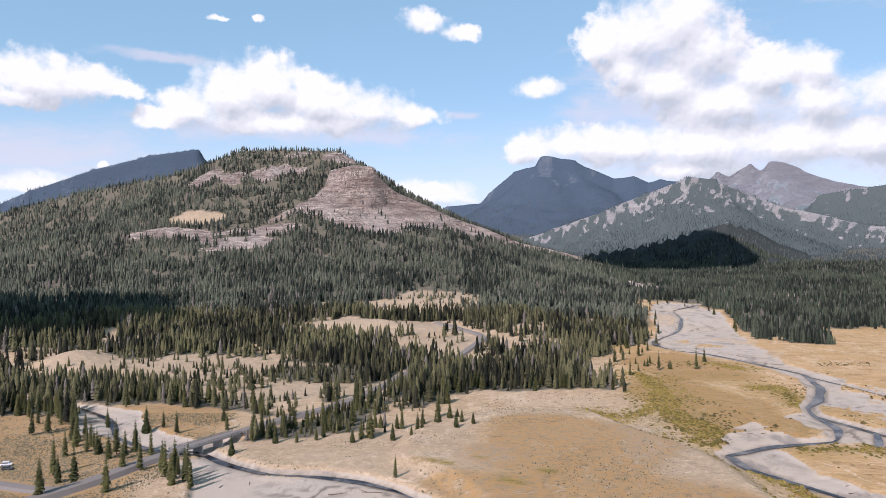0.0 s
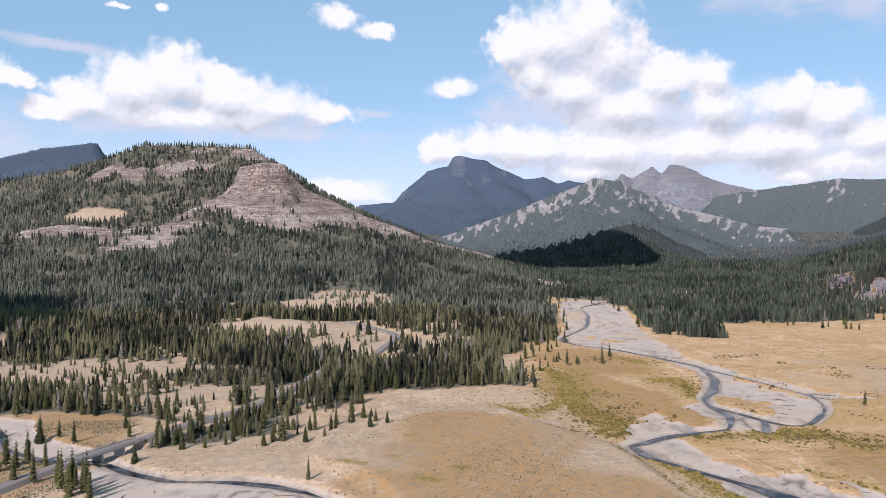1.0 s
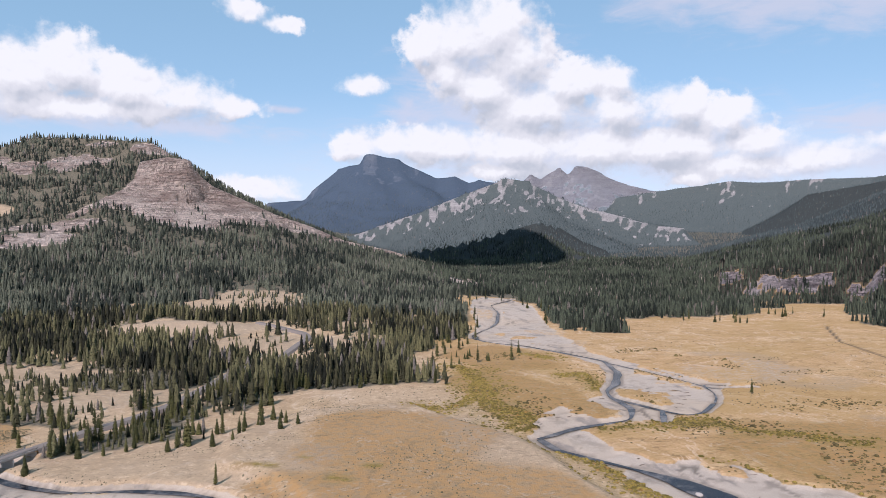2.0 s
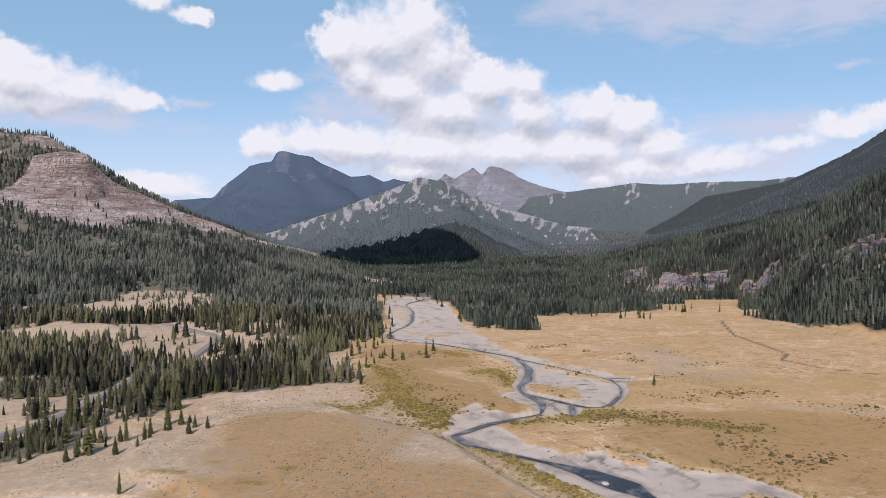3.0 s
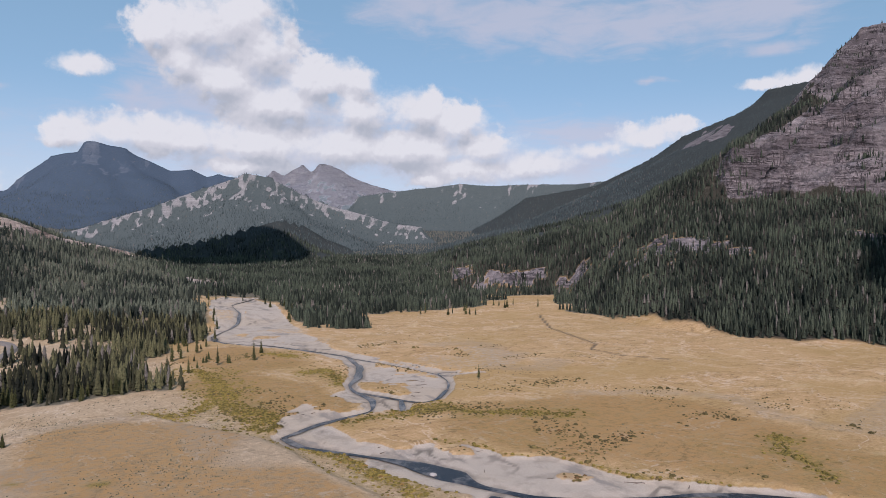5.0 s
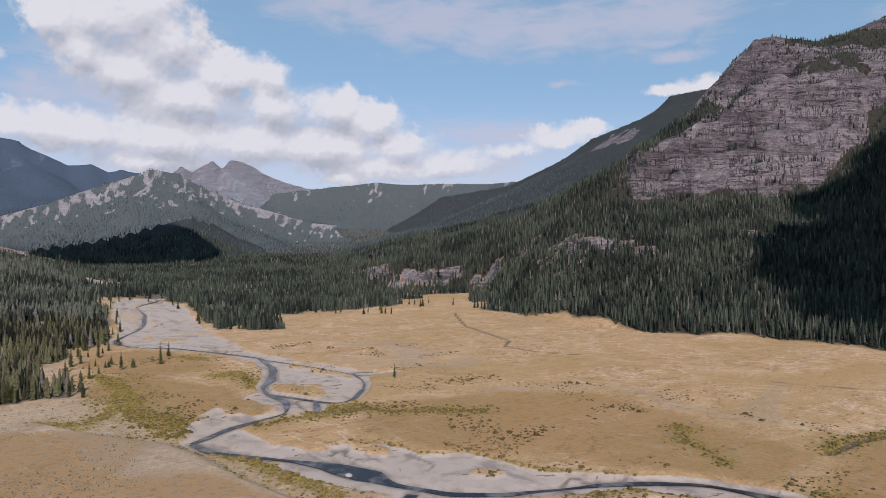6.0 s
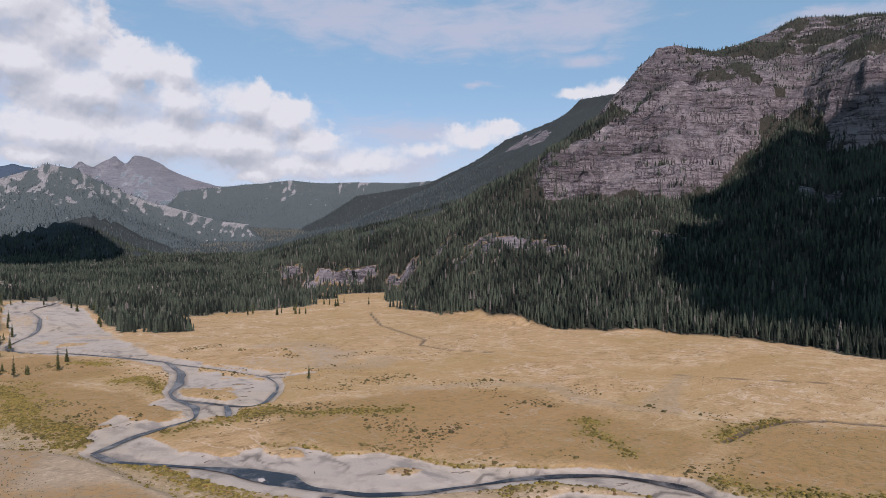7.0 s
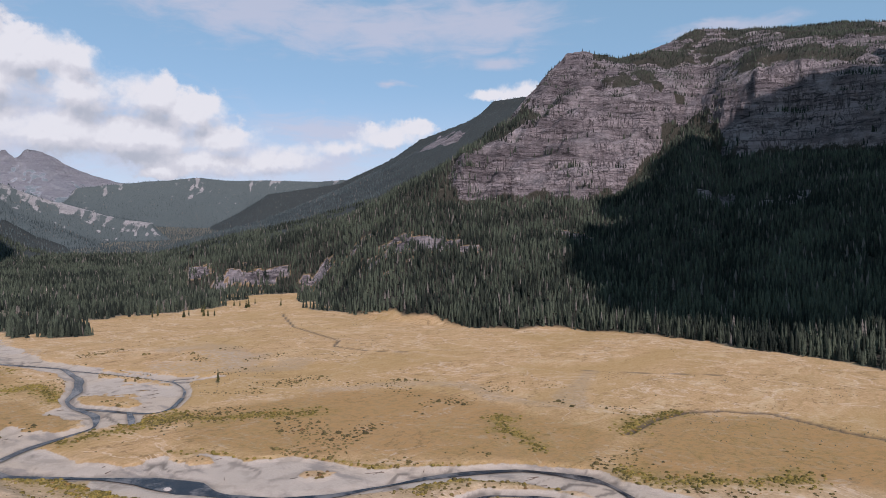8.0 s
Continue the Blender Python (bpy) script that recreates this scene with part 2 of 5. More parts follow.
    stone = n.mix(n.math("MULTIPLY", n.ramp(n.noise(n.vec("MULTIPLY", at, (0.05, 0.02, 0.05)), 1.0, 6, 0.65), 0.55, 0.66), 0.7), stone, (0.20, 0.175, 0.155))
    gravel = n.ramp(n.math("ADD", gravel, n.math("MULTIPLY", n.math("SUBTRACT", clump, 0.5), 0.9)), 0.36, 0.60)
    base = n.mix(gravel, base, stone)
    base = n.mix(n.math("MULTIPLY", damp, 0.85), base, (0.062, 0.05, 0.042))
    # rock: beds along z, broken by joints and rubble
    bed_at = n.vec("MULTIPLY", at, (0.008 * grain, 0.008 * grain, 0.06 * grain))
    beds = n.noise(bed_at, 1.0, 6, 0.7, dist=0.4)
    joint = n.noise(n.vec("MULTIPLY", at, (0.09, 0.09, 0.012)), 1.0, 5, 0.7)
    rubble = n.noise(at, 0.11, 6, 0.75)
    rock = n.ramp(n.math("ADD", rock, n.math("MULTIPLY", n.math("SUBTRACT", n.noise(at, 0.035, 7, 0.7), 0.5), 1.3)), 0.36, 0.62)
    cliff = n.mix(n.ramp(beds, 0.5 - 0.09 / banded, 0.5 + 0.09 / banded), cliff_dark, cliff_light)
    cliff = n.mix(n.math("MULTIPLY", n.ramp(joint, 0.55, 0.72), 0.55), cliff, joint_dark)
    cliff = n.mix(n.math("MULTIPLY", n.ramp(rubble, 0.52, 0.7), 0.6), cliff, rubble_light)
    ledge = n.noise(n.vec("MULTIPLY", at, (0.005 * grain, 0.005 * grain, 0.10 * grain)), 1.0, 5, 0.65, dist=0.5)
    ledge = n.ramp(n.math("ABSOLUTE", n.math("SUBTRACT", ledge, 0.5)), 0.006, 0.04, 1.0, 0.0)
    crack = n.noise(n.vec("MULTIPLY", at, (0.045, 0.045, 0.006)), 1.0, 5, 0.7, dist=0.6)
    crack = n.ramp(n.math("ABSOLUTE", n.math("SUBTRACT", crack, 0.5)), 0.004, 0.035, 1.0, 0.0)
    split = n.math("MAXIMUM", n.math("MULTIPLY", ledge, n.ramp(rubble, 0.40, 0.56)), n.math("MULTIPLY", crack, n.ramp(beds, 0.40, 0.56)))
    cliff = n.mix(n.math("MULTIPLY", split, 0.75 * banded), cliff, (joint_dark[0] * 0.45, joint_dark[1] * 0.45, joint_dark[2] * 0.45))
    crag = n.noise(n.vec("MULTIPLY", at, (0.03 * grain, 0.03 * grain, 0.16 * grain)), 1.0, 7, 0.75, dist=0.8)
    cliff = n.mix(n.math("MULTIPLY", n.ramp(crag, 0.47, 0.34), 0.85 * banded), cliff, (joint_dark[0] * 0.5, joint_dark[1] * 0.5, joint_dark[2] * 0.5))
    cliff = n.mix(n.ramp(n.noise(at, 0.011, 5, 0.65), 0.52, 0.66, 0.0, 0.55), cliff, rubble_light)
    base = n.mix(rock, base, cliff)
    low = n.math("ADD", n.math("MULTIPLY", tuft, 0.5), n.math("MULTIPLY", grit, 0.2))
    high = n.math("ADD", n.math("ADD", n.math("MULTIPLY", beds, 45.0), n.math("SUBTRACT", n.math("MULTIPLY", crag, 34.0), n.math("MULTIPLY", split, 6.0))), n.math("ADD", n.math("MULTIPLY", joint, 20.0), n.math("MULTIPLY", rubble, 10.0)))
    fine = n.put("ShaderNodeBump", {"Height": low, "Strength": 0.7, "Distance": 1.0}).outputs[0]
    finish(n, base, 0.95, high, n.math("MULTIPLY", rock, relief), 1.0, spec=0.15, under=fine)
    return m


def needle_material(name, dark, light, dead=(0.15, 0.13, 0.11)):
    m, n = material(name)
    tint = n.put("ShaderNodeAttribute", attribute_name="tint").outputs["Fac"]
    at = n.put("ShaderNodeTexCoord").outputs["Object"]
    colour = n.mix(n.ramp(tint, 0.12, 0.86), dark, light)
    colour = n.mix(n.ramp(tint, 0.93, 0.935), colour, dead)
    # mottle deepened so the colour carries some shade of the boughs
    colour = n.mix(n.ramp(n.noise(at, 0.9, 3, 0.7), 0.35, 0.7, 0.0, 0.6), colour, (dark[0] * 0.4, dark[1] * 0.4, dark[2] * 0.4))
    finish(n, colour, 0.85, spec=0.2)
    return m


def single_tree_material():
    m, n = material("needles")
    rnd = n.put("ShaderNodeObjectInfo").outputs["Random"]
    at = n.put("ShaderNodeTexCoord").outputs["Object"]
    colour = n.mix(rnd, (0.042, 0.045, 0.015), (0.115, 0.108, 0.036))
    # dark mottle, shade among the boughs put into the colour
    colour = n.mix(n.ramp(n.noise(at, 1.6, 4, 0.7), 0.35, 0.7, 0.0, 0.7), colour, (0.016, 0.019, 0.009))
    finish(n, colour, 0.85, spec=0.2)
    return m


def plain(name, a, b, scale, rough=0.8, bump=0.3, metal=0.0, spec=0.3):
    m, n = material(name)
    at = n.put("ShaderNodeTexCoord").outputs["Object"]
    fine = n.noise(at, scale, 5, 0.65)
    wide = n.noise(at, scale * 0.12, 3, 0.6)
    finish(n, n.mix(n.math("ADD", n.math("MULTIPLY", fine, 0.6), n.math("MULTIPLY", wide, 0.4)), a, b), rough, fine, bump, 0.05, metal, spec)
    return m


def water_material():
    m, n = material("water")
    at = n.put("ShaderNodeTexCoord").outputs["Object"]
    deep = n.mix(n.ramp(n.noise(at, 0.07, 5, 0.65), 0.44, 0.64), (0.008, 0.010, 0.015), (0.13, 0.118, 0.11))
    ripple = n.noise(at, 1.3, 4, 0.6)
    finish(n, deep, 0.14, ripple, 0.5, 0.15, spec=0.09)
    return m


LAND = land_material("land", (0.44, 0.33, 0.275), (0.82, 0.665, 0.565), (0.25, 0.18, 0.15), (0.80, 0.665, 0.575), (0.085, 0.078, 0.055), (0.17, 0.145, 0.105), 0.9)
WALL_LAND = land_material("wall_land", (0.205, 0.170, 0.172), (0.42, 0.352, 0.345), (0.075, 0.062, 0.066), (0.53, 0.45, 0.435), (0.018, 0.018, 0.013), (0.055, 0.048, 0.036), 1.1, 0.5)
# knob and plateau: forest floor cooled and lightened to paint in distance haze
HAZED_LAND = land_material("hazed_land", (0.22, 0.21, 0.205), (0.34, 0.32, 0.308), (0.15, 0.148, 0.15), (0.38, 0.355, 0.34), (0.056, 0.071, 0.071), (0.092, 0.107, 0.102), 0.5, 1.0, 0.5)
# blue distance haze and cloud shade are put into these base colours
HAZED_TABLE_LAND = land_material("hazed_table_land", (0.062, 0.084, 0.115), (0.105, 0.125, 0.152), (0.07, 0.09, 0.118), (0.125, 0.14, 0.165), (0.042, 0.062, 0.088), (0.066, 0.09, 0.12), 0.3, 0.3, 0.25)
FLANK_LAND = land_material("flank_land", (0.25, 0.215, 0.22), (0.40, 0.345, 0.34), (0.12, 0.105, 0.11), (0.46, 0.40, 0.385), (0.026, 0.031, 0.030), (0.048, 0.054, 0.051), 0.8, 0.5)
# haze painted as pale mauve-grey rock with little contrast
HAZED_TWIN_LAND = land_material("hazed_twin_land", (0.31, 0.305, 0.33), (0.44, 0.42, 0.435), (0.24, 0.24, 0.265), (0.50, 0.475, 0.48), (0.11, 0.135, 0.145), (0.15, 0.17, 0.175), 0.4)
NEEDLES = single_tree_material()
# one forest in two tones: sun and haze painted lighter, shade painted darker
SUNLIT_WOODS = needle_material("sunlit_needles", (0.014, 0.019, 0.014), (0.118, 0.128, 0.088))
SHADED_WOODS = needle_material("shaded_needles", (0.009, 0.013, 0.009), (0.074, 0.088, 0.057))
NEAR_WOODS = needle_material("near_forest_needles", (0.008, 0.009, 0.005), (0.132, 0.124, 0.058))
# needles beyond 2 km, with blue-grey haze mixed into their colour
HAZED_WOODS = needle_material("hazed_forest_needles", (0.033, 0.046, 0.048), (0.082, 0.101, 0.098))
VAPOUR = plain("vapour", (0.85, 0.85, 0.86), (0.92, 0.92, 0.93), 0.01, 1.0, 0.0)
BARK = plain("bark", (0.10, 0.075, 0.055), (0.17, 0.13, 0.10), 3.0)
WATER = water_material()
ASPHALT = plain("asphalt", (0.15, 0.128, 0.112), (0.22, 0.19, 0.168), 1.2, 0.9, 0.2)
CONCRETE = plain("concrete", (0.36, 0.35, 0.33), (0.48, 0.46, 0.44), 1.0, 0.85, 0.2)

# ---- the lie of the land ----
def lattice(i, j, seed):
    h = (i.astype(np.int64) * 374761393 + j.astype(np.int64) * 668265263 + seed * 974634777) & 0xFFFFFFFF
    h = ((h ^ (h >> 13)) * 1274126177) & 0xFFFFFFFF
    return ((h ^ (h >> 16)) & 0xFFFF) / 65535.0


def value_noise(x, y, seed=0):
    i, j = np.floor(x), np.floor(y)
    u, v = x - i, y - j
    u, v = u * u * (3 - 2 * u), v * v * (3 - 2 * v)
    a, b = lattice(i, j, seed), lattice(i + 1, j, seed)
    c, d = lattice(i, j + 1, seed), lattice(i + 1, j + 1, seed)
    return (a * (1 - u) + b * u) * (1 - v) + (c * (1 - u) + d * u) * v


def fbm(x, y, size, octaves=4, seed=0, gain=0.5):
    """Fractal noise from -1 to 1 whose largest lumps are about size metres."""
    total, amp, norm = 0.0, 1.0, 0.0
    for k in range(octaves):
        total = total + amp * (2 * value_noise(x / size + 17.3 * k, y / size - 9.1 * k, seed + k) - 1)
        norm, amp, size = norm + amp, amp * gain, size * 0.5
    return total / norm


def smooth(x, low, high):
    t = np.clip((x - low) / (high - low), 0, 1)
    return t * t * (3 - 2 * t)


def near_line(x, y, line):
    """Distance to a polyline, and how far along it (in points) the nearest place lies."""
    best, where = np.full(x.shape, 1e9), np.zeros(x.shape)
    for k in range(len(line) - 1):
        (ax, ay), (bx, by) = line[k][:2], line[k + 1][:2]
        dx, dy = bx - ax, by - ay
        t = np.clip(((x - ax) * dx + (y - ay) * dy) / (dx * dx + dy * dy), 0, 1)
        d = np.hypot(x - ax - t * dx, y - ay - t * dy)
        closer = d < best
        best, where = np.where(closer, d, best), np.where(closer, k + t, where)
    return best, where


def inside(x, y, ring):
    """Signed distance to a closed outline: positive inside."""
    odd = np.zeros(x.shape, bool)
    for k in range(len(ring)):
        (ax, ay), (bx, by) = ring[k - 1], ring[k]
        cross = ((ay > y) != (by > y)) & (x < (bx - ax) * (y - ay) / (by - ay + 1e-9) + ax)
        odd ^= cross
    d, _ = near_line(x, y, list(ring) + [ring[0]])
    return np.where(odd, d, -d)


# crests as (x, y, z), and how each falls away: shares of the crest's height at distances in crest heights
BUTTE_CREST = [(-1412, 1687, 119), (-1126, 1773, 195), (-993, 1793, 234), (-855, 1808, 267), (-712, 1815, 294), (-591, 1806, 333), (-510, 1778, 356),
               (-408, 1774, 357), (-262, 1761, 352), (-225, 1746, 329)]
BUTTE_SPUR = [(-255, 1620, 289), (-202, 1567, 293), (-160, 1552, 288), (-142, 1562, 262), (-112, 1580, 236), (-44, 1599, 207), (21, 1620, 178), (101, 1637, 152),
              (182, 1650, 119), (293, 1675, 96), (408, 1702, 64), (499, 1730, 40)]
KNOB_CREST = [(364, 3074, 154), (509, 3104, 204), (733, 3110, 284), (917, 3113, 354), (1094, 3108, 426), (1181, 3076, 413), (1329, 3015, 334),
              (1498, 2935, 267), (1661, 2846, 213), (1796, 2763, 186)]
WOODED_CREST = [(516, 2441, 95), (642, 2463, 111), (773, 2477, 137), (908, 2484, 180), (988, 2454, 206), (1087, 2466, 182), (1166, 2429, 127), (1245, 2390, 95)]
TABLE_CREST = [(-266, 4487, 220), (26, 4495, 383), (241, 4489, 413), (304, 4485, 482), (465, 4471, 601), (606, 4453, 640), (632, 4450, 706), (678, 4444, 710),
               (828, 4418, 684), (896, 4405, 640), (1065, 4367, 555), (1185, 4336, 565), (1270, 4312, 523), (1339, 4291, 546), (1441, 4258, 518),
               (1611, 4196, 436), (1813, 4113, 309)]
TWIN_CREST = [(1557, 4482, 454), (1665, 4443, 531), (1736, 4416, 597), (1800, 4390, 560), (1913, 4342, 640), (1966, 4318, 585), (2018, 4294, 645), (2090, 4260, 640), (2156, 4227, 600),
              (2225, 4191, 551), (2325, 4136, 512), (2522, 4020, 453)]
PLATEAU_CREST = [(2044, 3777, 404), (2340, 3602, 453), (2562, 3447, 480), (2768, 3284, 468), (2958, 3114, 481), (3090, 2984, 469), (3117, 2808, 474),
                 (3280, 2616, 427)]
SHOULDER_CREST = [(2610, 2883, 364), (2795, 2559, 418), (2912, 2266, 548), (2921, 2088, 636), (2995, 1794, 730), (2950, 1671, 788), (2950, 1459, 790),
                  (3056, 1223, 834), (3079, 845, 765)]
WEST_CREST = [(-2118, 2530, 139), (-1991, 2632, 194), (-1769, 2786, 286), (-1669, 2847, 347), (-1469, 2955, 445), (-1300, 3033, 504), (-1268, 3047, 515),
              (-1106, 3109, 549), (-1045, 3130, 486), (-862, 3186, 395), (-690, 3227, 268)]
SLOPE = ([0, 0.2, 0.5, 1.0, 1.6, 2.2, 2.9, 3.6], [1, 0.86, 0.68, 0.43, 0.22, 0.09, 0.02, -0.12])
SPUR = ([0, 0.06, 0.2, 0.4, 0.75, 1.2, 1.8, 2.5, 3.2], [1, 0.97, 0.72, 0.55, 0.36, 0.22, 0.1, 0.02, -0.1])
# the great wall round the east side: azimuth, foot, cliff base (distance, level), rim (distance, level), crest (distance, level)
WALL = [(36, 1350, 1500, 60, 1600, 70, 1700, 80), (42, 1340, 1450, 50, 1560, 80, 1680, 105), (45.5, 1330, 1450, 60, 1560, 100, 1680, 135), (49.5, 960, 1400, 120, 1540, 155, 1700, 184),
        (52.2, 900, 1420, 165, 1560, 200, 1745, 234), (54.6, 870, 1450, 180, 1560, 232, 1790, 275), (57.0, 850, 1475, 190, 1560, 275, 1810, 320), (57.8, 845, 1480, 192, 1535, 297, 1820, 338),
        (60.0, 830, 1490, 196, 1595, 319, 1840, 386), (62.0, 826, 1490, 196, 1680, 358, 1870, 438), (63.6, 822, 1495, 194, 1760, 405, 1900, 500), (65.4, 818, 1500, 192, 1850, 480, 1950, 583),
        (66.4, 815, 1500, 190, 1885, 519, 1980, 632), (67.8, 812, 1505, 188, 1900, 537, 1990, 638), (70.2, 808, 1560, 200, 1840, 504, 2060, 640), (72.0, 800, 1630, 250, 1850, 496, 2140, 670),
        (73.7, 790, 1715, 313, 1880, 491, 2220, 705), (76.2, 775, 1800, 400, 1930, 488, 2320, 763), (77.4, 768, 1740, 350, 1890, 480, 2350, 772), (78.3, 760, 1650, 281, 1830, 468, 2370, 778),
        (80.6, 740, 1640, 288, 1790, 508, 2400, 786), (84.0, 715, 1620, 286, 1770, 516, 2420, 770), (87.4, 690, 1600, 287, 1750, 489, 2420, 765), (95, 650, 1550, 270, 1700, 450, 2350, 690),
        (105, 640, 1500, 230, 1640, 360, 2200, 560), (118, 640, 1450, 120, 1600, 160, 2000, 220), (124, 640, 1450, 10, 1600, 10, 2000, 10)]
TIERS = ([0, 0.05, 0.20, 0.25, 0.44, 0.49, 0.68, 0.73, 0.93, 1.0], [0, 0.20, 0.27, 0.45, 0.52, 0.69, 0.75, 0.90, 0.95, 1.0])
FLANK = ([0, 0.06, 0.2, 0.5, 0.9, 1.4, 2.0, 2.6, 2.8], [1, 0.93, 0.84, 0.66, 0.45, 0.24, 0.08, -0.03, -0.4])
HEAD = ([0, 0.035, 0.075, 0.13, 0.165, 0.3, 0.6, 1.0, 1.8, 2.5, 3.2], [1, 0.985, 0.80, 0.765, 0.63, 0.53, 0.39, 0.27, 0.1, 0.02, -0.1])
STEEP = ([0, 0.05, 0.12, 0.25, 0.5, 0.8, 1.3, 2.0, 2.8], [1, 0.90, 0.82, 0.73, 0.56, 0.40, 0.21, 0.05, -0.1])
# name: crest, profile, rough (m), lump size (m)
RANGES = [
    ("butte", BUTTE_CREST, SLOPE, 9, 130), ("spur", BUTTE_SPUR, SPUR, 7, 90), ("scarp", WALL, TIERS, 12, 170),
    ("knob", KNOB_CREST, STEEP, 14, 160), ("wooded", WOODED_CREST, STEEP, 6, 120), ("table", TABLE_CREST, STEEP, 34, 260),
    ("twin", TWIN_CREST, STEEP, 26, 110), ("plateau", PLATEAU_CREST, STEEP, 14, 220), ("shoulder", SHOULDER_CREST, FLANK, 10, 240),
    ("west", WEST_CREST, STEEP, 14, 200),
]


JAGGED = ("twin", "table", "knob", "plateau")
FAR_RANGES = ("table", "twin", "plateau", "shoulder", "west", "knob")
TERRACE = [(91, 435), (103, 398), (119, 362), (130, 340), (134, 312), (134, 270), (137, 245), (140, 215), (60, 235), (15, 262), (0, 300), (-25, 330), (-20, 380), (20, 430)]


def valley(x, y):
    """The floor, rising gently up the valley, with a terrace above the river and benches under the butte."""
    r = np.hypot(x, y)
    z = np.interp(r, [0, 1000, 1500, 2200, 3000, 4000, 5000, 9000], [0, 0, 12, 36, 92, 195, 250, 300])
    az = np.degrees(np.arctan2(x, y))
    bench = smooth(r, 560, 1050) * (1 - smooth(az, 2, 14)) * 30
    humps = fbm(x, y, 110, 3, 5) * 8 * smooth(r, 520, 800) * (1 - smooth(az, 6, 16))
    step = smooth(inside(x, y, TERRACE), -3, 9) * 4.0
    mound = 10 * np.exp(-((x + 318) ** 2 + (y - 606) ** 2) / 26 ** 2) + 9 * np.exp(-(((x + 85) / 60) ** 2 + ((y - 800) / 24) ** 2))
    return z + bench + humps + step + mound + fbm(x, y, 260, 3, 9) * 0.5


def wall_height(x, y):
    """The great wall: a wooded foot, tiered cliffs and a sloping top, with its share of the way up and the distance from its crest."""
    r, az = np.hypot(x, y), np.degrees(np.arctan2(x, y))
    az = az + fbm(x, y, 160, 3, 131) * 0.8 * smooth(r, 1350, 1500)
    foot, base, base_z, rim, rim_z, crest, crest_z = (np.interp(az, [row[0] for row in WALL], [row[k] for row in WALL]) for k in range(1, 8))
    bold = smooth(az, 56.6, 57.8)
    along = np.radians(az) * 1600
    jut = fbm(along, r * 0.25, 150, 4, 31) * 46 + fbm(along, r * 0.1, 46, 3, 35) * 20
    level = base_z
    for turn in range(2):
        rn = r + jut * bold * smooth(r, base - 60, base + 20)
        t1 = np.clip((rn - foot) / (base - foot), -0.2, 1)
        t2, t3 = np.clip((rn - base) / (rim - base), 0, 1), np.clip((rn - rim) / (crest - rim), 0, 1)
        cliff = bold * np.interp(t2, *TIERS) + (1 - bold) * t2
        level = base_z * np.where(t1 > 0, np.abs(t1) ** 1.12, t1 * 0.6) + (rim_z - base_z) * cliff + (crest_z - rim_z) * t3 ** 0.85
        if not turn:  # each bed is set back a little differently
            bed = np.floor((level + fbm(x, y, 170, 4, 77) * 32) / 36.0)
            jut = jut + fbm(along + bed * 917.0, r * 0.1, 60, 3, 83) * 20
    level = level - 0.22 * np.maximum(rn - crest, 0)
    share = np.where(t2 <= 0, 0.37 * np.maximum(t1, 0), np.where(t3 <= 0, 0.37 + 0.4 * t2, 0.77 + 0.22 * t3))
    level = np.where((az < WALL[0][0]) | (az > WALL[-1][0]), -1e9, level)
    return level, share, np.abs(r - crest)


def range_height(x, y, name, crest, profile):
    """Height of one range, with the share of its crest height and the distance from the crest: the highest of its stretches."""
    if name == "scarp":
        return wall_height(x, y)
    best, share_best, d_best = np.full(x.shape, -1e9), np.zeros(x.shape), np.full(x.shape, 1e9)
    ledge = fbm(x, y * 0.4, 60, 4, 37) * 28 if name == "spur" else 0.0
    for turn in range(2 if name == "spur" else 1):
        if turn:  # each bed is set back a little differently
            bed = np.floor((best + fbm(x, y, 170, 4, 77) * 11.7) / 13.0)
            ledge = ledge + fbm(x + bed * 917.0, y * 0.2, 30, 3, 83) * 9
            best = np.full(x.shape, -1e9)
        for k, ((ax, ay, az), (bx, by, bz)) in enumerate(zip(crest, crest[1:])):
            dx, dy = bx - ax, by - ay
            t = np.clip(((x - ax) * dx + (y - ay) * dy) / (dx * dx + dy * dy), 0, 1)
            d = np.hypot(x - ax - t * dx, y - ay - t * dy)
            top = az + t * (bz - az)
            away = d
            if name == "spur":
                away = np.maximum(d + ledge * smooth(d, 6, 50), 0)
            if name in FAR_RANGES:  # rounded crests
                away = np.maximum(d - (10 if name in ("table", "twin") else 22), 0)
            share = np.interp(away / top, *profile)
            if name == "spur":
                w = smooth(k + t, 3.0, 4.6)
                share = w * share + (1 - w) * np.interp(away / top, *HEAD)
            over = top * share > best
            best, share_best, d_best = np.where(over, top * share, best), np.where(over, share, share_best), np.where(over, d, d_best)
    return best, share_best, d_best


def rock_reach(x, y, share, wobble):
    """Where the great wall stands bare: its cliffs, and in patches the slope above them."""
    az = np.degrees(np.arctan2(x, y))
    bare = smooth(share + 0.02 * wobble, 0.368, 0.385) * smooth(az + 1.2 * wobble, 56.4, 57.8)
    bare = bare * (1 - smooth(wobble * 2.0 + 0.5 * smooth(share, 0.6, 0.4), 0.35, 0.6) * smooth(np.abs(az - 75.2 + 9 * (share - 0.5)), 3.2, 2.0))
    upper = smooth(share, 0.755, 0.80) * (0.35 + 0.65 * smooth(np.abs(az - 67.0), 0.9, 2.0))
    return bare * (1 - upper * smooth(fbm(x, y, 110, 5, 47, 0.6), -0.22, 0.02))


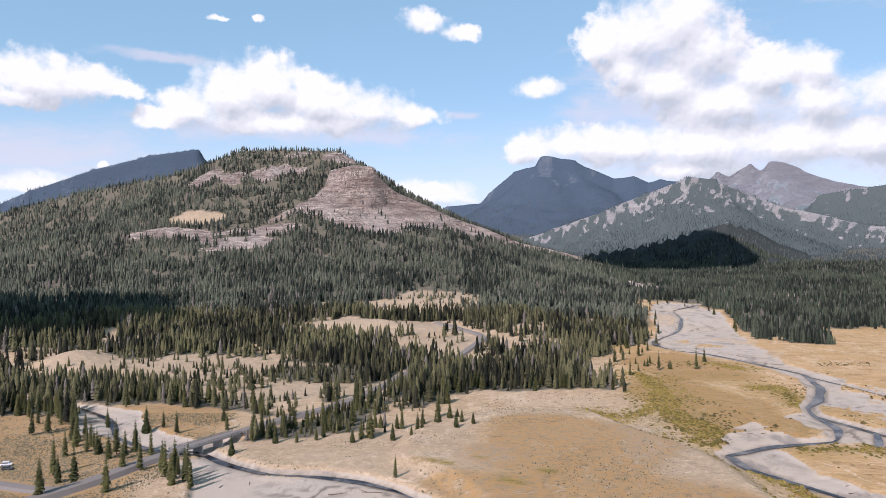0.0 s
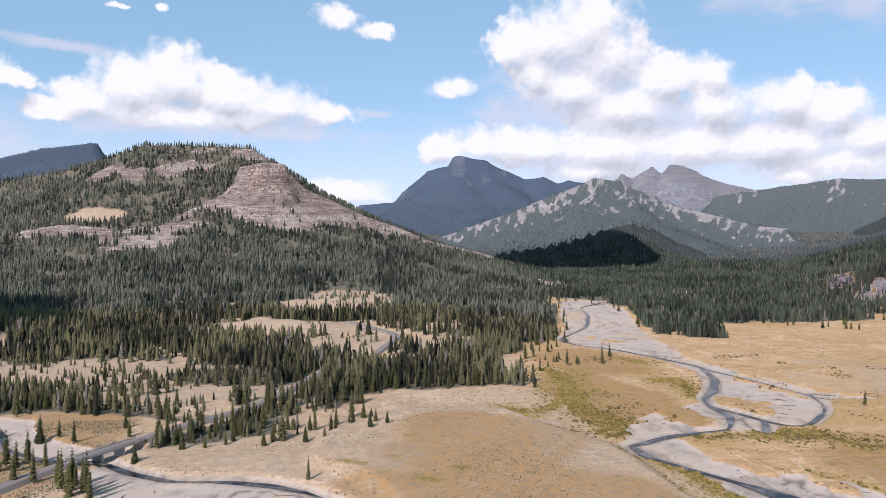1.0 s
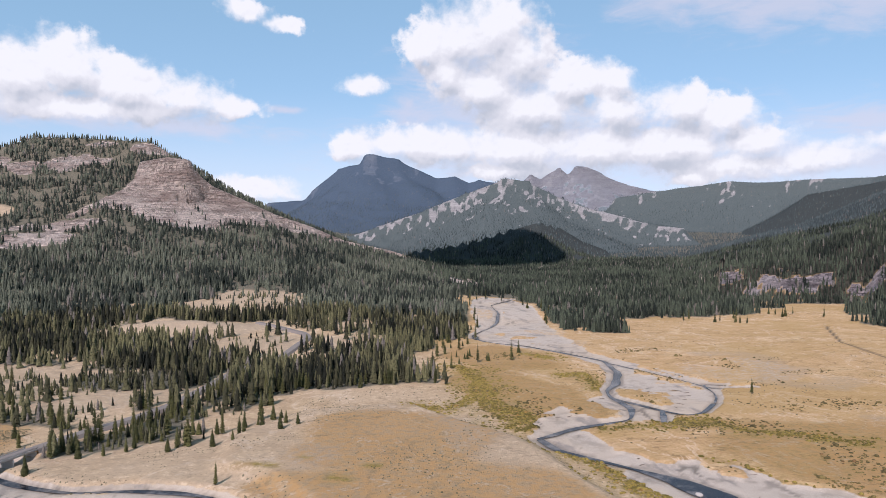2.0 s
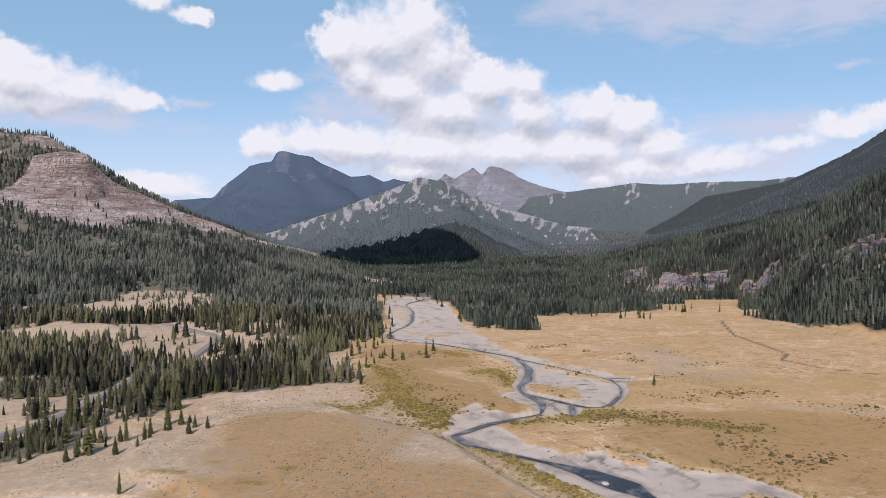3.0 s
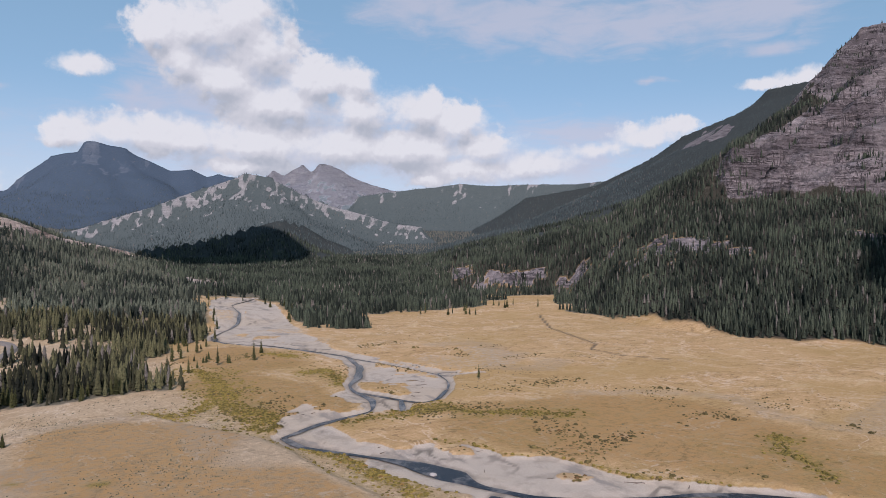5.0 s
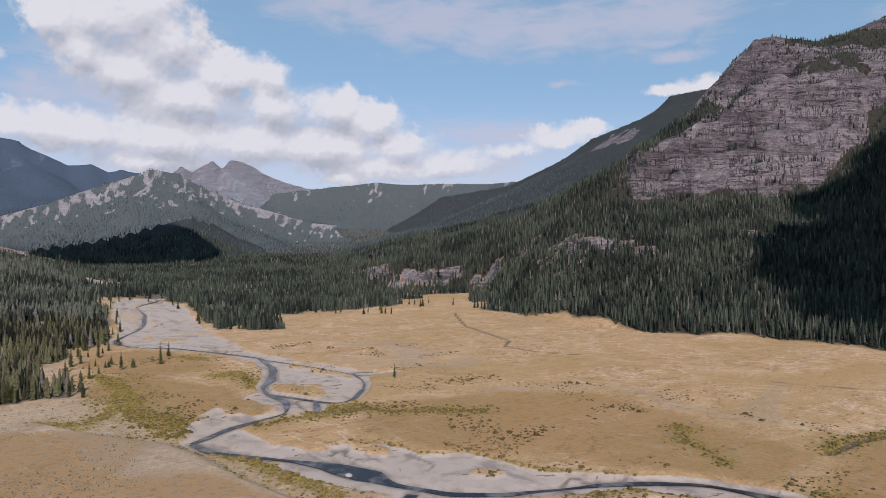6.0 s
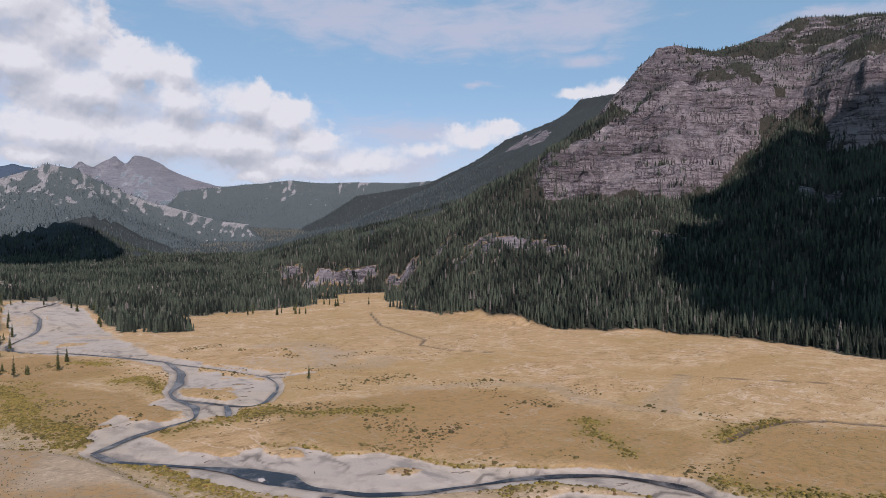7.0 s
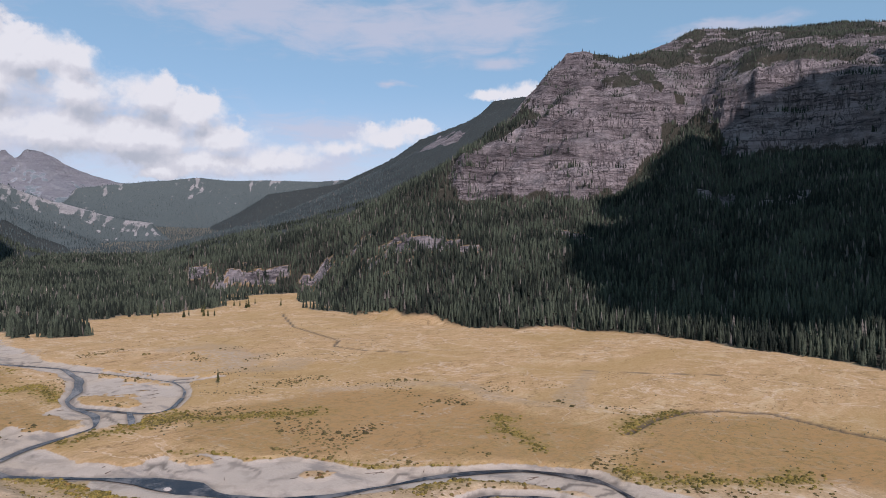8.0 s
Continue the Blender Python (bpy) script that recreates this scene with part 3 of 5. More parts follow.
def land(x, y):
    """Height of the ground, which range it belongs to (-1: the valley), and its share of that range's crest height."""
    x, y = np.asarray(x, float), np.asarray(y, float)
    z = valley(x, y)
    label, share = np.full(x.shape, -1), np.zeros(x.shape)
    wave = fbm(x, y, 170, 4, 77)
    for k, (name, crest, profile, rough, lump) in enumerate(RANGES):
        h, part_up, d = range_height(x, y, name, crest, profile)
        h = h + fbm(x, y, lump, 5, 40 + 3 * k) * rough * smooth(d, -90 if name in JAGGED else 0, 60) * smooth(part_up, 0.03, 0.2)
        if name in ("scarp", "spur"):  # beds of lava and ash: ledges of uneven height
            step = 34.0 if name == "scarp" else 13.0
            for share_of, thick, seed in ((0.62, step, 0.0), (0.4, step * 0.43, 0.37)):
                tilt = wave * thick * 0.9
                u = (h + tilt) / thick + seed
                stair = (np.floor(u) + smooth(u - np.floor(u), 0.5, 0.95) - seed) * thick - tilt
                if name == "scarp":
                    bare = rock_reach(x, y, part_up, wave) * (1 - smooth(part_up, 0.95, 1.0))
                else:
                    bare = smooth(part_up, 0.4, 0.55) * (1 - smooth(part_up, 0.95, 1.0))
                h = h * (1 - share_of * bare) + stair * share_of * bare
        over = h > z
        z, label, share = np.where(over, h, z), np.where(over, k, label), np.where(over, part_up, share)
    return z, label, share


# water courses in plan
RIVER = [(405, 1110, 1.8), (382, 1079, 1.8), (337, 1024, 1.8), (326, 953, 2.2), (299, 883, 1.8), (260, 823, 2.2), (239, 789, 3.2), (229, 749, 3.6), (237, 719, 2.6), (264, 687, 2.0),
         (279, 640, 2.0), (298, 576, 3.4), (281, 519, 3.0),
         (257, 477, 3.6), (237, 454, 3.2), (230, 434, 2.0), (227, 401, 3.0), (211, 374, 1.6), (197, 370, 1.8), (171, 364, 2.4), (142, 347, 3.4)]
LOWER_RIVER = [(142, 347, 3.4), (143, 326, 2.2), (162, 295, 3.0), (176, 268, 6.0), (181, 246, 7.0), (181, 229, 4.2), (192, 203, 2.4), (209, 188, 2.2), (227, 180, 2.4), (248, 170, 2.2),
               (267, 155, 2.4), (280, 140, 3.0), (285, 122, 2.8), (288, 108, 3.6), (284, 97, 3.0), (270, 80, 3.0), (240, 60, 3.0)]
BAR_ARM = [(288, 401), (299, 414), (308, 430), (318, 459), (331, 450)]
SIDE_ARM = [(295, 565), (306, 511), (317, 441), (347, 437)]
SECOND_ARM = [(229, 430), (242, 390), (249, 375), (262, 377), (288, 401)]
LINK_ARM = [(242, 390), (232, 372), (225, 362)]
CREEK = [(-330, 500), (-245, 456), (-232, 451), (-204, 425), (-186, 398), (-182, 385), (-157, 363), (-140, 353), (-127, 356), (-116, 346), (-104, 333), (-81, 319), (-57, 316), (-36, 308),
         (-20, 297), (-10, 284), (10, 250), (60, 215), (130, 190), (181, 215)]
GRAVEL = [(322, 1075), (285, 960), (253, 832), (225, 717), (274, 627), (281, 548), (228, 437), (179, 411), (148, 373), (138, 354), (146, 320), (155, 262), (165, 230), (179, 206), (215, 172),
          (250, 152), (262, 130), (268, 100), (240, 60), (285, 60), (289, 98), (294, 112), (288, 137), (266, 168), (243, 195), (240, 214), (233, 238), (214, 252), (214, 275),
          (204, 292), (183, 293), (169, 315), (175, 350), (187, 362), (219, 363), (264, 380), (296, 408), (328, 441), (325, 476), (318, 534), (304, 617), (338, 770), (382, 930),
          (410, 1035), (390, 1105), (350, 1110)]
OLD_GRAVEL = [(309, 900), (290, 640), (325, 440), (411, 433), (448, 488), (443, 550), (406, 656), (364, 760), (384, 879)]
ISLANDS = [(248, 427, 15, 30), (198, 408, 14, 22), (306, 500, 14, 40), (203, 276, 8, 14), (183, 300, 6, 10)]
OLD_COURSE = [(349, 336), (368, 320), (386, 310), (409, 291), (419, 263), (415, 245), (399, 219), (396, 198), (399, 183), (406, 168), (429, 180), (493, 197), (522, 203)]
DARK_SWALE = [(522, 221), (527, 196), (538, 169), (555, 134), (568, 103)]
OLD_COURSE_NORTH = [(401, 580), (444, 569), (421, 491), (368, 443), (398, 422), (430, 440)]
DITCH = [(361, 117), (397, 115), (429, 104), (444, 87), (452, 60), (440, 37), (430, 20), (425, 2), (420, -29)]
FAR_DITCH = [(699, 746), (602, 622), (544, 494), (510, 470), (506, 428), (522, 388)]
TRACK = [(-80, 335), (-31, 340), (-4, 346), (26, 337), (46, 314), (38, 296), (10, 285)]
LOW_ARM = [(190, 150), (224, 141), (244, 137), (255, 116), (255, 104), (262, 90)]
CREEK_BAR = [(-132, 336), (-117, 340), (-103, 331), (-80, 315), (-46, 308), (-20, 294), (-10, 271), (-16, 240), (-71, 240), (-100, 271), (-108, 305)]
CREEK_FLAT = [(-240, 452), (-211, 404), (-204, 385), (-179, 379), (-135, 338), (-118, 350), (-130, 372), (-165, 400), (-190, 440), (-225, 456)]
SIDE_ROAD = [(-330, 330), (-260, 312), (-190, 299), (-176, 293), (-162, 290), (-153, 294)]
ROAD = [(-235, 190), (-195, 235), (-168, 270), (-155, 292), (-146.5, 310), (-141, 327), (-134, 342), (-123, 360), (-113, 377), (-104, 395), (-94, 411),
        (-78, 432), (-61, 461), (-42, 520), (-25, 580), (11, 632), (43, 723), (37, 769), (-10, 830)]

# ---- cumulus overhead, out of the shot, whose shade lies on the slopes ----
def cumulus(x, y, z, long, wide, seed):
    rnd = random.Random(seed)
    bm = bmesh.new()
    for _ in range(64):
        a, r = rnd.uniform(0, 6.283), math.sqrt(rnd.random()) * 0.8
        px, py = r * math.cos(a) * long, r * math.sin(a) * wide
        size = min(long, wide) * rnd.uniform(0.36, 0.58) * (1.1 - 0.5 * r)
        ball = bmesh.ops.create_icosphere(bm, subdivisions=3, radius=size)["verts"]
        for v in ball:
            n = v.co.normalized()
            lump = 1 + 0.22 * noise.fractal(n * 2.3 + Vector((px, py, seed)) * 0.01, 1.0, 2.0, 4)
            v.co = v.co * lump
            v.co.z = v.co.z * (0.9 if v.co.z > 0 else 0.25)
            v.co += Vector((px, py, size * 0.15))
    for f in bm.faces:
        f.smooth = True
    me = bpy.data.meshes.new("cloud")
    bm.to_mesh(me)
    bm.free()
    me.materials.append(VAPOUR)
    ob = new("cloud", me)
    ob.location = (x, y, z)
    return tagged(ob, "white cumulus cloud drifting high over the valley", "cloud", "cumulus clouds")


cumulus(-166, 987, 1450, 265, 290, 3)
cumulus(130, -1290, 1450, 310, 235, 11)
cumulus(372, -1219, 1450, 430, 300, 4)
cumulus(740, -1109, 1450, 400, 330, 7)
cumulus(1430, -1110, 1450, 380, 230, 8)

cumulus(-1408, -629, 1450, 170, 140, 9)

# ---- ground cover in plan ----
OPEN = [(-520, 100), (-450, 415), (-264, 425), (-215, 410), (-205, 445), (-150, 452), (-112, 425), (-104, 374), (-69, 379), (-41, 379), (2, 368), (-8, 440), (6, 474),
        (46, 493), (88, 503), (132, 493), (121, 631), (228, 793), (255, 850), (282, 950), (306, 1050), (345, 1115), (398, 1085), (424, 1040), (398, 930), (372, 850), (352, 795), (409, 762),
        (496, 897), (609, 873), (717, 893), (827, 1000), (949, 954), (880, 882), (775, 767), (740, 631), (735, 510), (715, 430), (752, 330), (765, 266),
        (753, 200), (723, 136), (704, 61), (661, 9), (560, -250), (300, -600), (-520, -600)]
# treeless places: x, y, half sizes, how bare
CLEARINGS = [(-85, 795, 95, 48, 1.0), (-10, 700, 50, 40, 0.95), (-30, 945, 80, 72, 0.9), (10, 1025, 80, 34, 0.9), (30, 728, 34, 20, 1.0), (-205, 580, 175, 58, 0.84),
             (-120, 505, 80, 42, 0.78), (-508, 1447, 52, 34, 1.0), (-318, 603, 34, 26, 0.95), (120, 800, 50, 20, 0.6), (197, 883, 30, 24, 0.6), (103, 944, 46, 24, 0.6), (-250, 860, 40, 20, 0.6), (80, 700, 26, 30, 0.5)]
# close stands in the open woods: x, y, half sizes
THICK = [(-260, 455, 130, 30), (-150, 425, 40, 22), (-70, 575, 80, 46), (60, 540, 80, 44), (-60, 630, 70, 36), (110, 620, 50, 50), (-40, 860, 60, 16), (60, 860, 60, 30)]
# bare rock and scree: x, y, half sizes
OUTCROPS = [(-512, 1363, 95, 26), (-384, 1308, 66, 46), (-345, 1383, 60, 40), (-589, 1363, 40, 22), (-572, 1668, 36, 34), (-497, 1645, 32, 28), (-424, 1669, 34, 28),
            (-360, 1684, 36, 30), (-262, 1735, 50, 22), (-360, 1748, 40, 10), (591, 1256, 40, 30), (672, 1370, 44, 26), (1086, 1535, 46, 34), (390, 1330, 30, 60)]
SCREES = [(1019, 881, 28, 25), (978, 740, 58, 56), (985, 688, 44, 48), (980, 606, 18, 18), (1158, 494, 27, 29), (858, 1165, 30, 22), (910, 1099, 48, 36), (947, 1054, 38, 30), (996, 972, 26, 28), (862, 683, 12, 14)]
SHOULDER_SCREES = [(2770, 1990, 120, 60), (2650, 1815, 70, 70), (2645, 1725, 60, 60)]
# low ledges among the trees under the great wall
LEDGES = [(1289, 299, 28, 15), (1345, 275, 42, 15), (1296, 205, 24, 15), (1312, 156, 42, 15)]
# willow and sedge along old water: course and half width
THICKETS = [([(158, 571), (160, 527), (150, 473), (141, 418), (146, 391), (143, 368)], 9), ([(92, 432), (108, 418), (122, 430), (137, 450)], 6),
            ([(146, 336), (147, 316), (149, 291), (151, 267), (155, 245), (152, 232)], 7), ([(183, 351), (205, 352), (226, 348), (248, 345), (260, 326), (279, 312), (298, 290)], 5),
            ([(216, 355), (232, 360), (250, 358), (252, 342)], 4), ([(356, 193), (329, 177), (323, 160), (308, 142)], 4), ([(366, 118), (382, 122), (402, 119), (424, 110)], 4),
            ([(300, 97), (295, 83), (300, 74), (308, 62), (314, 48), (332, 30)], 4.5), ([(228, 161), (244, 159), (254, 150), (264, 136), (268, 120)], 3), ([(238, 621), (251, 595)], 6),
            ([(229, 509), (245, 513), (239, 480), (228, 450)], 5), ([(-12, 324), (4, 316)], 1.4), ([(27, 294), (31, 290)], 2.2), ([(44, 305), (48, 303)], 1.6), ([(15, 326), (19, 324)], 1.4),
            ([(203, 292), (214, 273), (214, 252), (232, 237), (239, 214), (241, 195), (264, 167), (286, 135), (290, 111)], 1.4)]


def ellipses(x, y, spots, ragged=0.5, size=40, seed=3):
    """0 outside to 1 inside, with ragged rims."""
    wobble = fbm(x, y, size, 4, seed) * ragged
    best = np.zeros(x.shape)
    for spot in spots:
        px, py, a, b = spot[:4]
        k = 1 - np.hypot((x - px) / a, (y - py) / b) + wobble
        best = np.maximum(best, smooth(k, -0.12, 0.14) * (spot[4] if len(spot) > 4 else 1))
    return best


def channel(x, y, line, half, young=1.0):
    """Distance outside a stream that widens from the share young of its half width to all of it."""
    d, s = near_line(x, y, line)
    if len(line[0]) > 2:
        half = np.interp(s, np.arange(len(line)), [p[2] for p in line])
    half = half * (young + (1 - young) * s / (len(line) - 1))
    return d - half * (1 + 0.35 * np.sin(s * 2.1) + 0.25 * fbm(x, y, 30, 2, 8))


def thicket(x, y, grow=1.0):
    best = np.zeros(x.shape)
    wobble = fbm(x, y, 26, 4, 53)
    for line, half in THICKETS:
        d, _ = near_line(x, y, line)
        best = np.maximum(best, smooth(half * grow * (1 + 0.9 * wobble) - d, -2, 3))
    return best


def bare_rock(x, y, z, label, share):
    """Where rock or scree shows."""
    wobble = fbm(x, y, 60, 4, 21)
    d, s = near_line(x, y, BUTTE_SPUR)
    top = np.interp(s, np.arange(len(BUTTE_SPUR)), [p[2] for p in BUTTE_SPUR])
    front = smooth(0.60 + 0.2 * wobble - d / top, 0, 0.08) * np.isin(label, (0, 1)) * (s < 9.3) * (y < 1650 + (x + 100) * 0.12) * smooth(x + 270 + (1620 - y) * 0.45 + 26 * wobble, 0, 14)
    wall = rock_reach(x, y, share, wobble) * (label == 2)
    far = np.zeros(x.shape)
    for k, amount in ((3, 0.5), (5, 0.36), (6, 0.9), (7, 0.36), (8, -0.12), (9, 0.2)):
        streak = fbm(x, y, {3: 26, 5: 150, 7: 38}.get(k, 90), 5, 60 + k, 0.75)
        far = np.maximum(far, (label == k) * smooth(streak * 0.9 + (share - 0.75) * 0.8 + amount - 0.5, -0.14, 0.55))
    wall = np.maximum(wall, (label == 2) * ellipses(x, y, LEDGES, 1.0, 24, 13))
    far = np.maximum(far, (label == 8) * ellipses(x, y, SHOULDER_SCREES, 0.8, 70, 16))
    spots = (label != 2) * ellipses(x, y, OUTCROPS, 0.8, 30, 12) * smooth(-inside(x, y, OPEN), 4, 16)
    return np.clip(np.maximum.reduce([front, wall, far, spots]), 0, 1)


def talus(x, y, label):
    """Pale screes in the woods under the great wall."""
    return (label == 2) * ellipses(x, y, SCREES, 1.3, 24, 12) * smooth(-inside(x, y, OPEN), 4, 16)


def wooded(x, y, z, label, rock):
    """Share of ground under trees."""
    edge = -inside(x, y, OPEN) + fbm(x, y, 50, 4, 14) * 16 * (1 + 2.0 * smooth(y, 600, 800))
    trees = smooth(edge, -4, 8)
    trees = trees * (1 - ellipses(x, y, CLEARINGS, 0.45, 34, 6))
    bed = (z + fbm(x, y, 170, 4, 77) * 30.6) / 34.0
    tread = smooth(0.5 - np.abs(bed - np.floor(bed) - 0.35), 0.22, 0.34)
    ledges = (label == 2) * smooth(fbm(x, y, 55, 4, 24) - 0.05 + 0.34 * tread + 0.42 * smooth(x + 60 * fbm(x, y, 150, 2, 44), 1740, 1900), 0.18, 0.38)
    trees = trees * (1 - (0.98 - 0.98 * ledges) * rock) * (1 - 0.97 * talus(x, y, label) * smooth(fbm(x, y, 18, 3, 33), 0.3, -0.05))
    thick = ellipses(x, y, THICK, 0.5, 30, 15) * smooth(edge, -4, 8)
    gap = fbm(x, y, 90, 5, 18, 0.6)
    near = np.maximum((1 - smooth(y, 600, 720)) * (1 - smooth(x, 120, 220)), 0.8 * smooth(x, -190, -120) * (1 - smooth(x, 120, 220)) * (1 - smooth(y, 950, 1100)))
    trees = trees * (near * smooth(gap, -0.2, 0.1) + (1 - near) * smooth(gap, -0.95 - 0.3 * smooth(y, 900, 1200), -0.35))
    trees = trees * smooth(fbm(x, y, 32, 4, 19), -0.55, 0.0)
    trees = np.maximum(trees, thick * 0.92) * (1 - smooth(inside(x, y, GRAVEL), -14, 0))
    trees = np.maximum(trees, (label == 2) * smooth(edge, -4, 8) * 0.7 * (1 - rock) * (1 - talus(x, y, label)))
    d, _ = near_line(x, y, ROAD)
    return np.clip(trees * smooth(d, 6, 11), 0, 1)


def carve(x, y, z):
    """Sinks the stream beds and levels the road."""
    bars = np.maximum.reduce([inside(x, y, GRAVEL), inside(x, y, CREEK_BAR), inside(x, y, CREEK_FLAT)])
    bars = bars + fbm(x, y, 26, 4, 25) * 5
    gravel = smooth(bars, -1, 2.5) * (1 - 0.9 * ellipses(x, y, ISLANDS, 0.7, 14, 27))
    gravel = gravel * (1 - 0.7 * smooth(fbm(x, y, 30, 4, 95), 0.44, 0.56))
    faded = smooth(inside(x, y, OLD_GRAVEL), -10, 20) * smooth(fbm(x, y * 0.5, 60, 4, 28), -0.2, 0.25) * 0.42 * smooth(inside(x, y, OPEN), -4, 10)
    wet = np.minimum.reduce([channel(x, y, RIVER, 1.0), channel(x, y, LOWER_RIVER, 1.0), channel(x, y, SIDE_ARM, 1.2), channel(x, y, SECOND_ARM, 1.7), channel(x, y, LINK_ARM, 1.8), channel(x, y, BAR_ARM, 1.0),
                             channel(x, y, LOW_ARM, 2.2), channel(x, y, CREEK, 2.3, 0.8)])
    bed = smooth(-wet, -6, 2)
    r = np.hypot(x, y)
    gravel = gravel * (1 - smooth(r, 600, 850) * 0.5 * smooth(fbm(x, y, 40, 4, 29), 0.0, 0.4))
    gravel = np.maximum(gravel, smooth(-wet, -6, -1)) * (r < 1500)
    under = near_line(x, y, [(-128, 350), (-116, 371)])[0]
    z = z - 1.6 * (1 - smooth(under, 5, 11))
    gravel = np.maximum(gravel, 1 - smooth(under, 6, 10))
    ditch = np.minimum(near_line(x, y, DITCH)[0], near_line(x, y, FAR_DITCH)[0] * 0.8)
    z = z - 0.9 * (1 - smooth(ditch, 0.5, 3))
    z = z - 1.7 * gravel - 0.9 * bed + gravel * fbm(x, y, 22, 3, 26) * 0.35
    return z, np.maximum(gravel, faded), wet


# ---- the sheet: one polar grid about the valley's middle, reaching the horizon ----
def build_sheet():
    az = np.concatenate([np.arange(-36, 91.5, 0.19), np.arange(92, 324, 4.0)])
    rings = [0.0, 30.0, 80.0, 140.0, 190.0]
    r = 240.0
    while r < 4990:
        rings.append(r)
        r += 5.0 if 1430 < r < 2350 else (max(2.0, r * 0.0085) if r <= 1430 else 18.0)
    rings = np.array(rings + [4990.0])
    A, R = np.meshgrid(np.radians(az), rings)
    x, y = R * np.sin(A), R * np.cos(A)
    z, label, share = land(x, y)
    rock = bare_rock(x, y, z, label, share)
    trees = wooded(x, y, z, label, rock)
    z, gravel, wet = carve(x, y, z)
    rows, cols = x.shape
    idx = np.arange(rows * cols).reshape(rows, cols)
    nxt = np.roll(idx, -1, axis=1)
    quads = np.stack([idx[:-1], nxt[:-1], nxt[1:], idx[1:]], -1).reshape(-1, 4)
    kind = label[1:, :].reshape(-1)
    verts = np.stack([x, y, z], -1).reshape(-1, 3)
    # one normal for every grid point, so that neighbouring pieces join without a seam
    e1, e2 = verts[quads[:, 2]] - verts[quads[:, 0]], verts[quads[:, 3]] - verts[quads[:, 1]]
    fn = np.cross(e1, e2)
    normals = np.zeros_like(verts)
    for c in range(4):
        np.add.at(normals, quads[:, c], fn)
    normals *= np.where(normals[:, 2:] < 0, -1, 1)
    normals /= np.linalg.norm(normals, axis=1, keepdims=True) + 1e-9
    red = ellipses(x, y, [(62, 335, 52, 62), (60, 270, 60, 60), (95, 250, 34, 50), (172, 470, 40, 100), (205, 610, 46, 80)], 0.5, 50, 51) * 0.9
    rank = np.maximum(inside(x, y, [(215, 300), (250, 352), (349, 336), (401, 276), (384, 187), (361, 117), (300, 112), (264, 167), (232, 237)]),
                      inside(x, y, [(296, 95), (361, 117), (429, 104), (452, 60), (425, 0), (340, -40)]))
    red = np.maximum(red, 0.9 * smooth(-x - 118 + fbm(x, y, 60, 3, 59) * 14, 0, 20) * smooth(inside(x, y, OPEN), -20, 5))
    red = np.maximum(red, 0.9 * smooth(rank + fbm(x, y, 40, 3, 58) * 14, -6, 14))
    gold = smooth(-inside(x, y, [(-600, -700), (-900, 2500), (300, 2500), (140, 700), (130, 350), (170, 250), (300, 60), (500, -700)]) + fbm(x, y, 60, 3, 52) * 25, -10, 30)
    willow = np.clip(0.9 * thicket(x, y) + 0.35 * thicket(x, y, 2.6) + 0.22 * ellipses(x, y, [(330, 140, 90, 60), (380, 60, 60, 50), (200, 520, 50, 110), (260, 300, 60, 40)], 1.0, 40, 56), 0, 1)
    course = np.minimum(near_line(x, y, OLD_COURSE)[0] / 9, near_line(x, y, OLD_COURSE_NORTH)[0] / 16) + fbm(x, y, 22, 3, 54) * 0.8
    ditch = np.minimum.reduce([near_line(x, y, DITCH)[0], near_line(x, y, FAR_DITCH)[0] + 0.7, near_line(x, y, DARK_SWALE)[0] + 1.4 + fbm(x, y, 20, 2, 57)])
    track = np.minimum(near_line(x, y, TRACK)[0], near_line(x, y, SIDE_ROAD)[0])
    dirt = np.maximum.reduce([0.8 * ellipses(x, y, CLEARINGS, 0.45, 34, 6) * smooth(-inside(x, y, OPEN), -5, 20), 0.45 * ellipses(x, y, [(-60, 360, 70, 24), (0, 330, 40, 18), (60, 420, 80, 12), (115, 350, 20, 50)], 0.9, 40, 55)])
    thread = smooth(0.055 - np.abs(fbm(x, y, 34, 3, 91)), 0, 0.03) + smooth(0.035 - np.abs(fbm(x, y, 16, 2, 92)), 0, 0.02) * 0.5
    thread = np.clip(thread, 0, 1) * smooth(gravel, 0.7, 1) * smooth(fbm(x, y, 50, 2, 93), -0.25, 0.15) * (1 - smooth(wet, 22, 34))
    damp = np.maximum(smooth(-wet, -1.6, 0.5) * 0.55, 0.8 * thread)
    damp = np.maximum(damp, (1 - smooth(ditch, 1.2, 3.4)) * 0.95)
    closed = smooth(-inside(x, y, OPEN) + fbm(x, y, 50, 4, 14) * 16 * (1 + 2.0 * smooth(y, 600, 800)), -4, 8)
    trees = np.maximum(trees, closed * np.isin(label, (2, 3, 4, 5, 6, 7, 8, 9)))
    trees = np.maximum(trees, closed * np.isin(label, (0, 1)) * (1 - ellipses(x, y, CLEARINGS, 0.45, 34, 6)))
    trees = np.maximum(trees, smooth(np.hypot(x, y), 1250, 1500) * (label < 0))
    trees = np.where(label < 0, smooth(trees, 0.3, 0.6), trees) * (1 - smooth(inside(x, y, GRAVEL), -10, 4))
    dirt = np.maximum(dirt, 0.5 * (1 - smooth(course, 0.5, 1.3)) * smooth(inside(x, y, OPEN), 0, 12))
    trees = trees * (1 - smooth(gravel, 0.15, 0.32))
    scree = talus(x, y, label)
    trees, rock = trees * (1 - 0.9 * scree), np.maximum(rock, 0.8 * scree)
    cover = np.stack([gravel, willow, rock, trees], -1).reshape(-1, 4)
    soil = np.stack([gold, red, dirt, damp], -1).reshape(-1, 4)
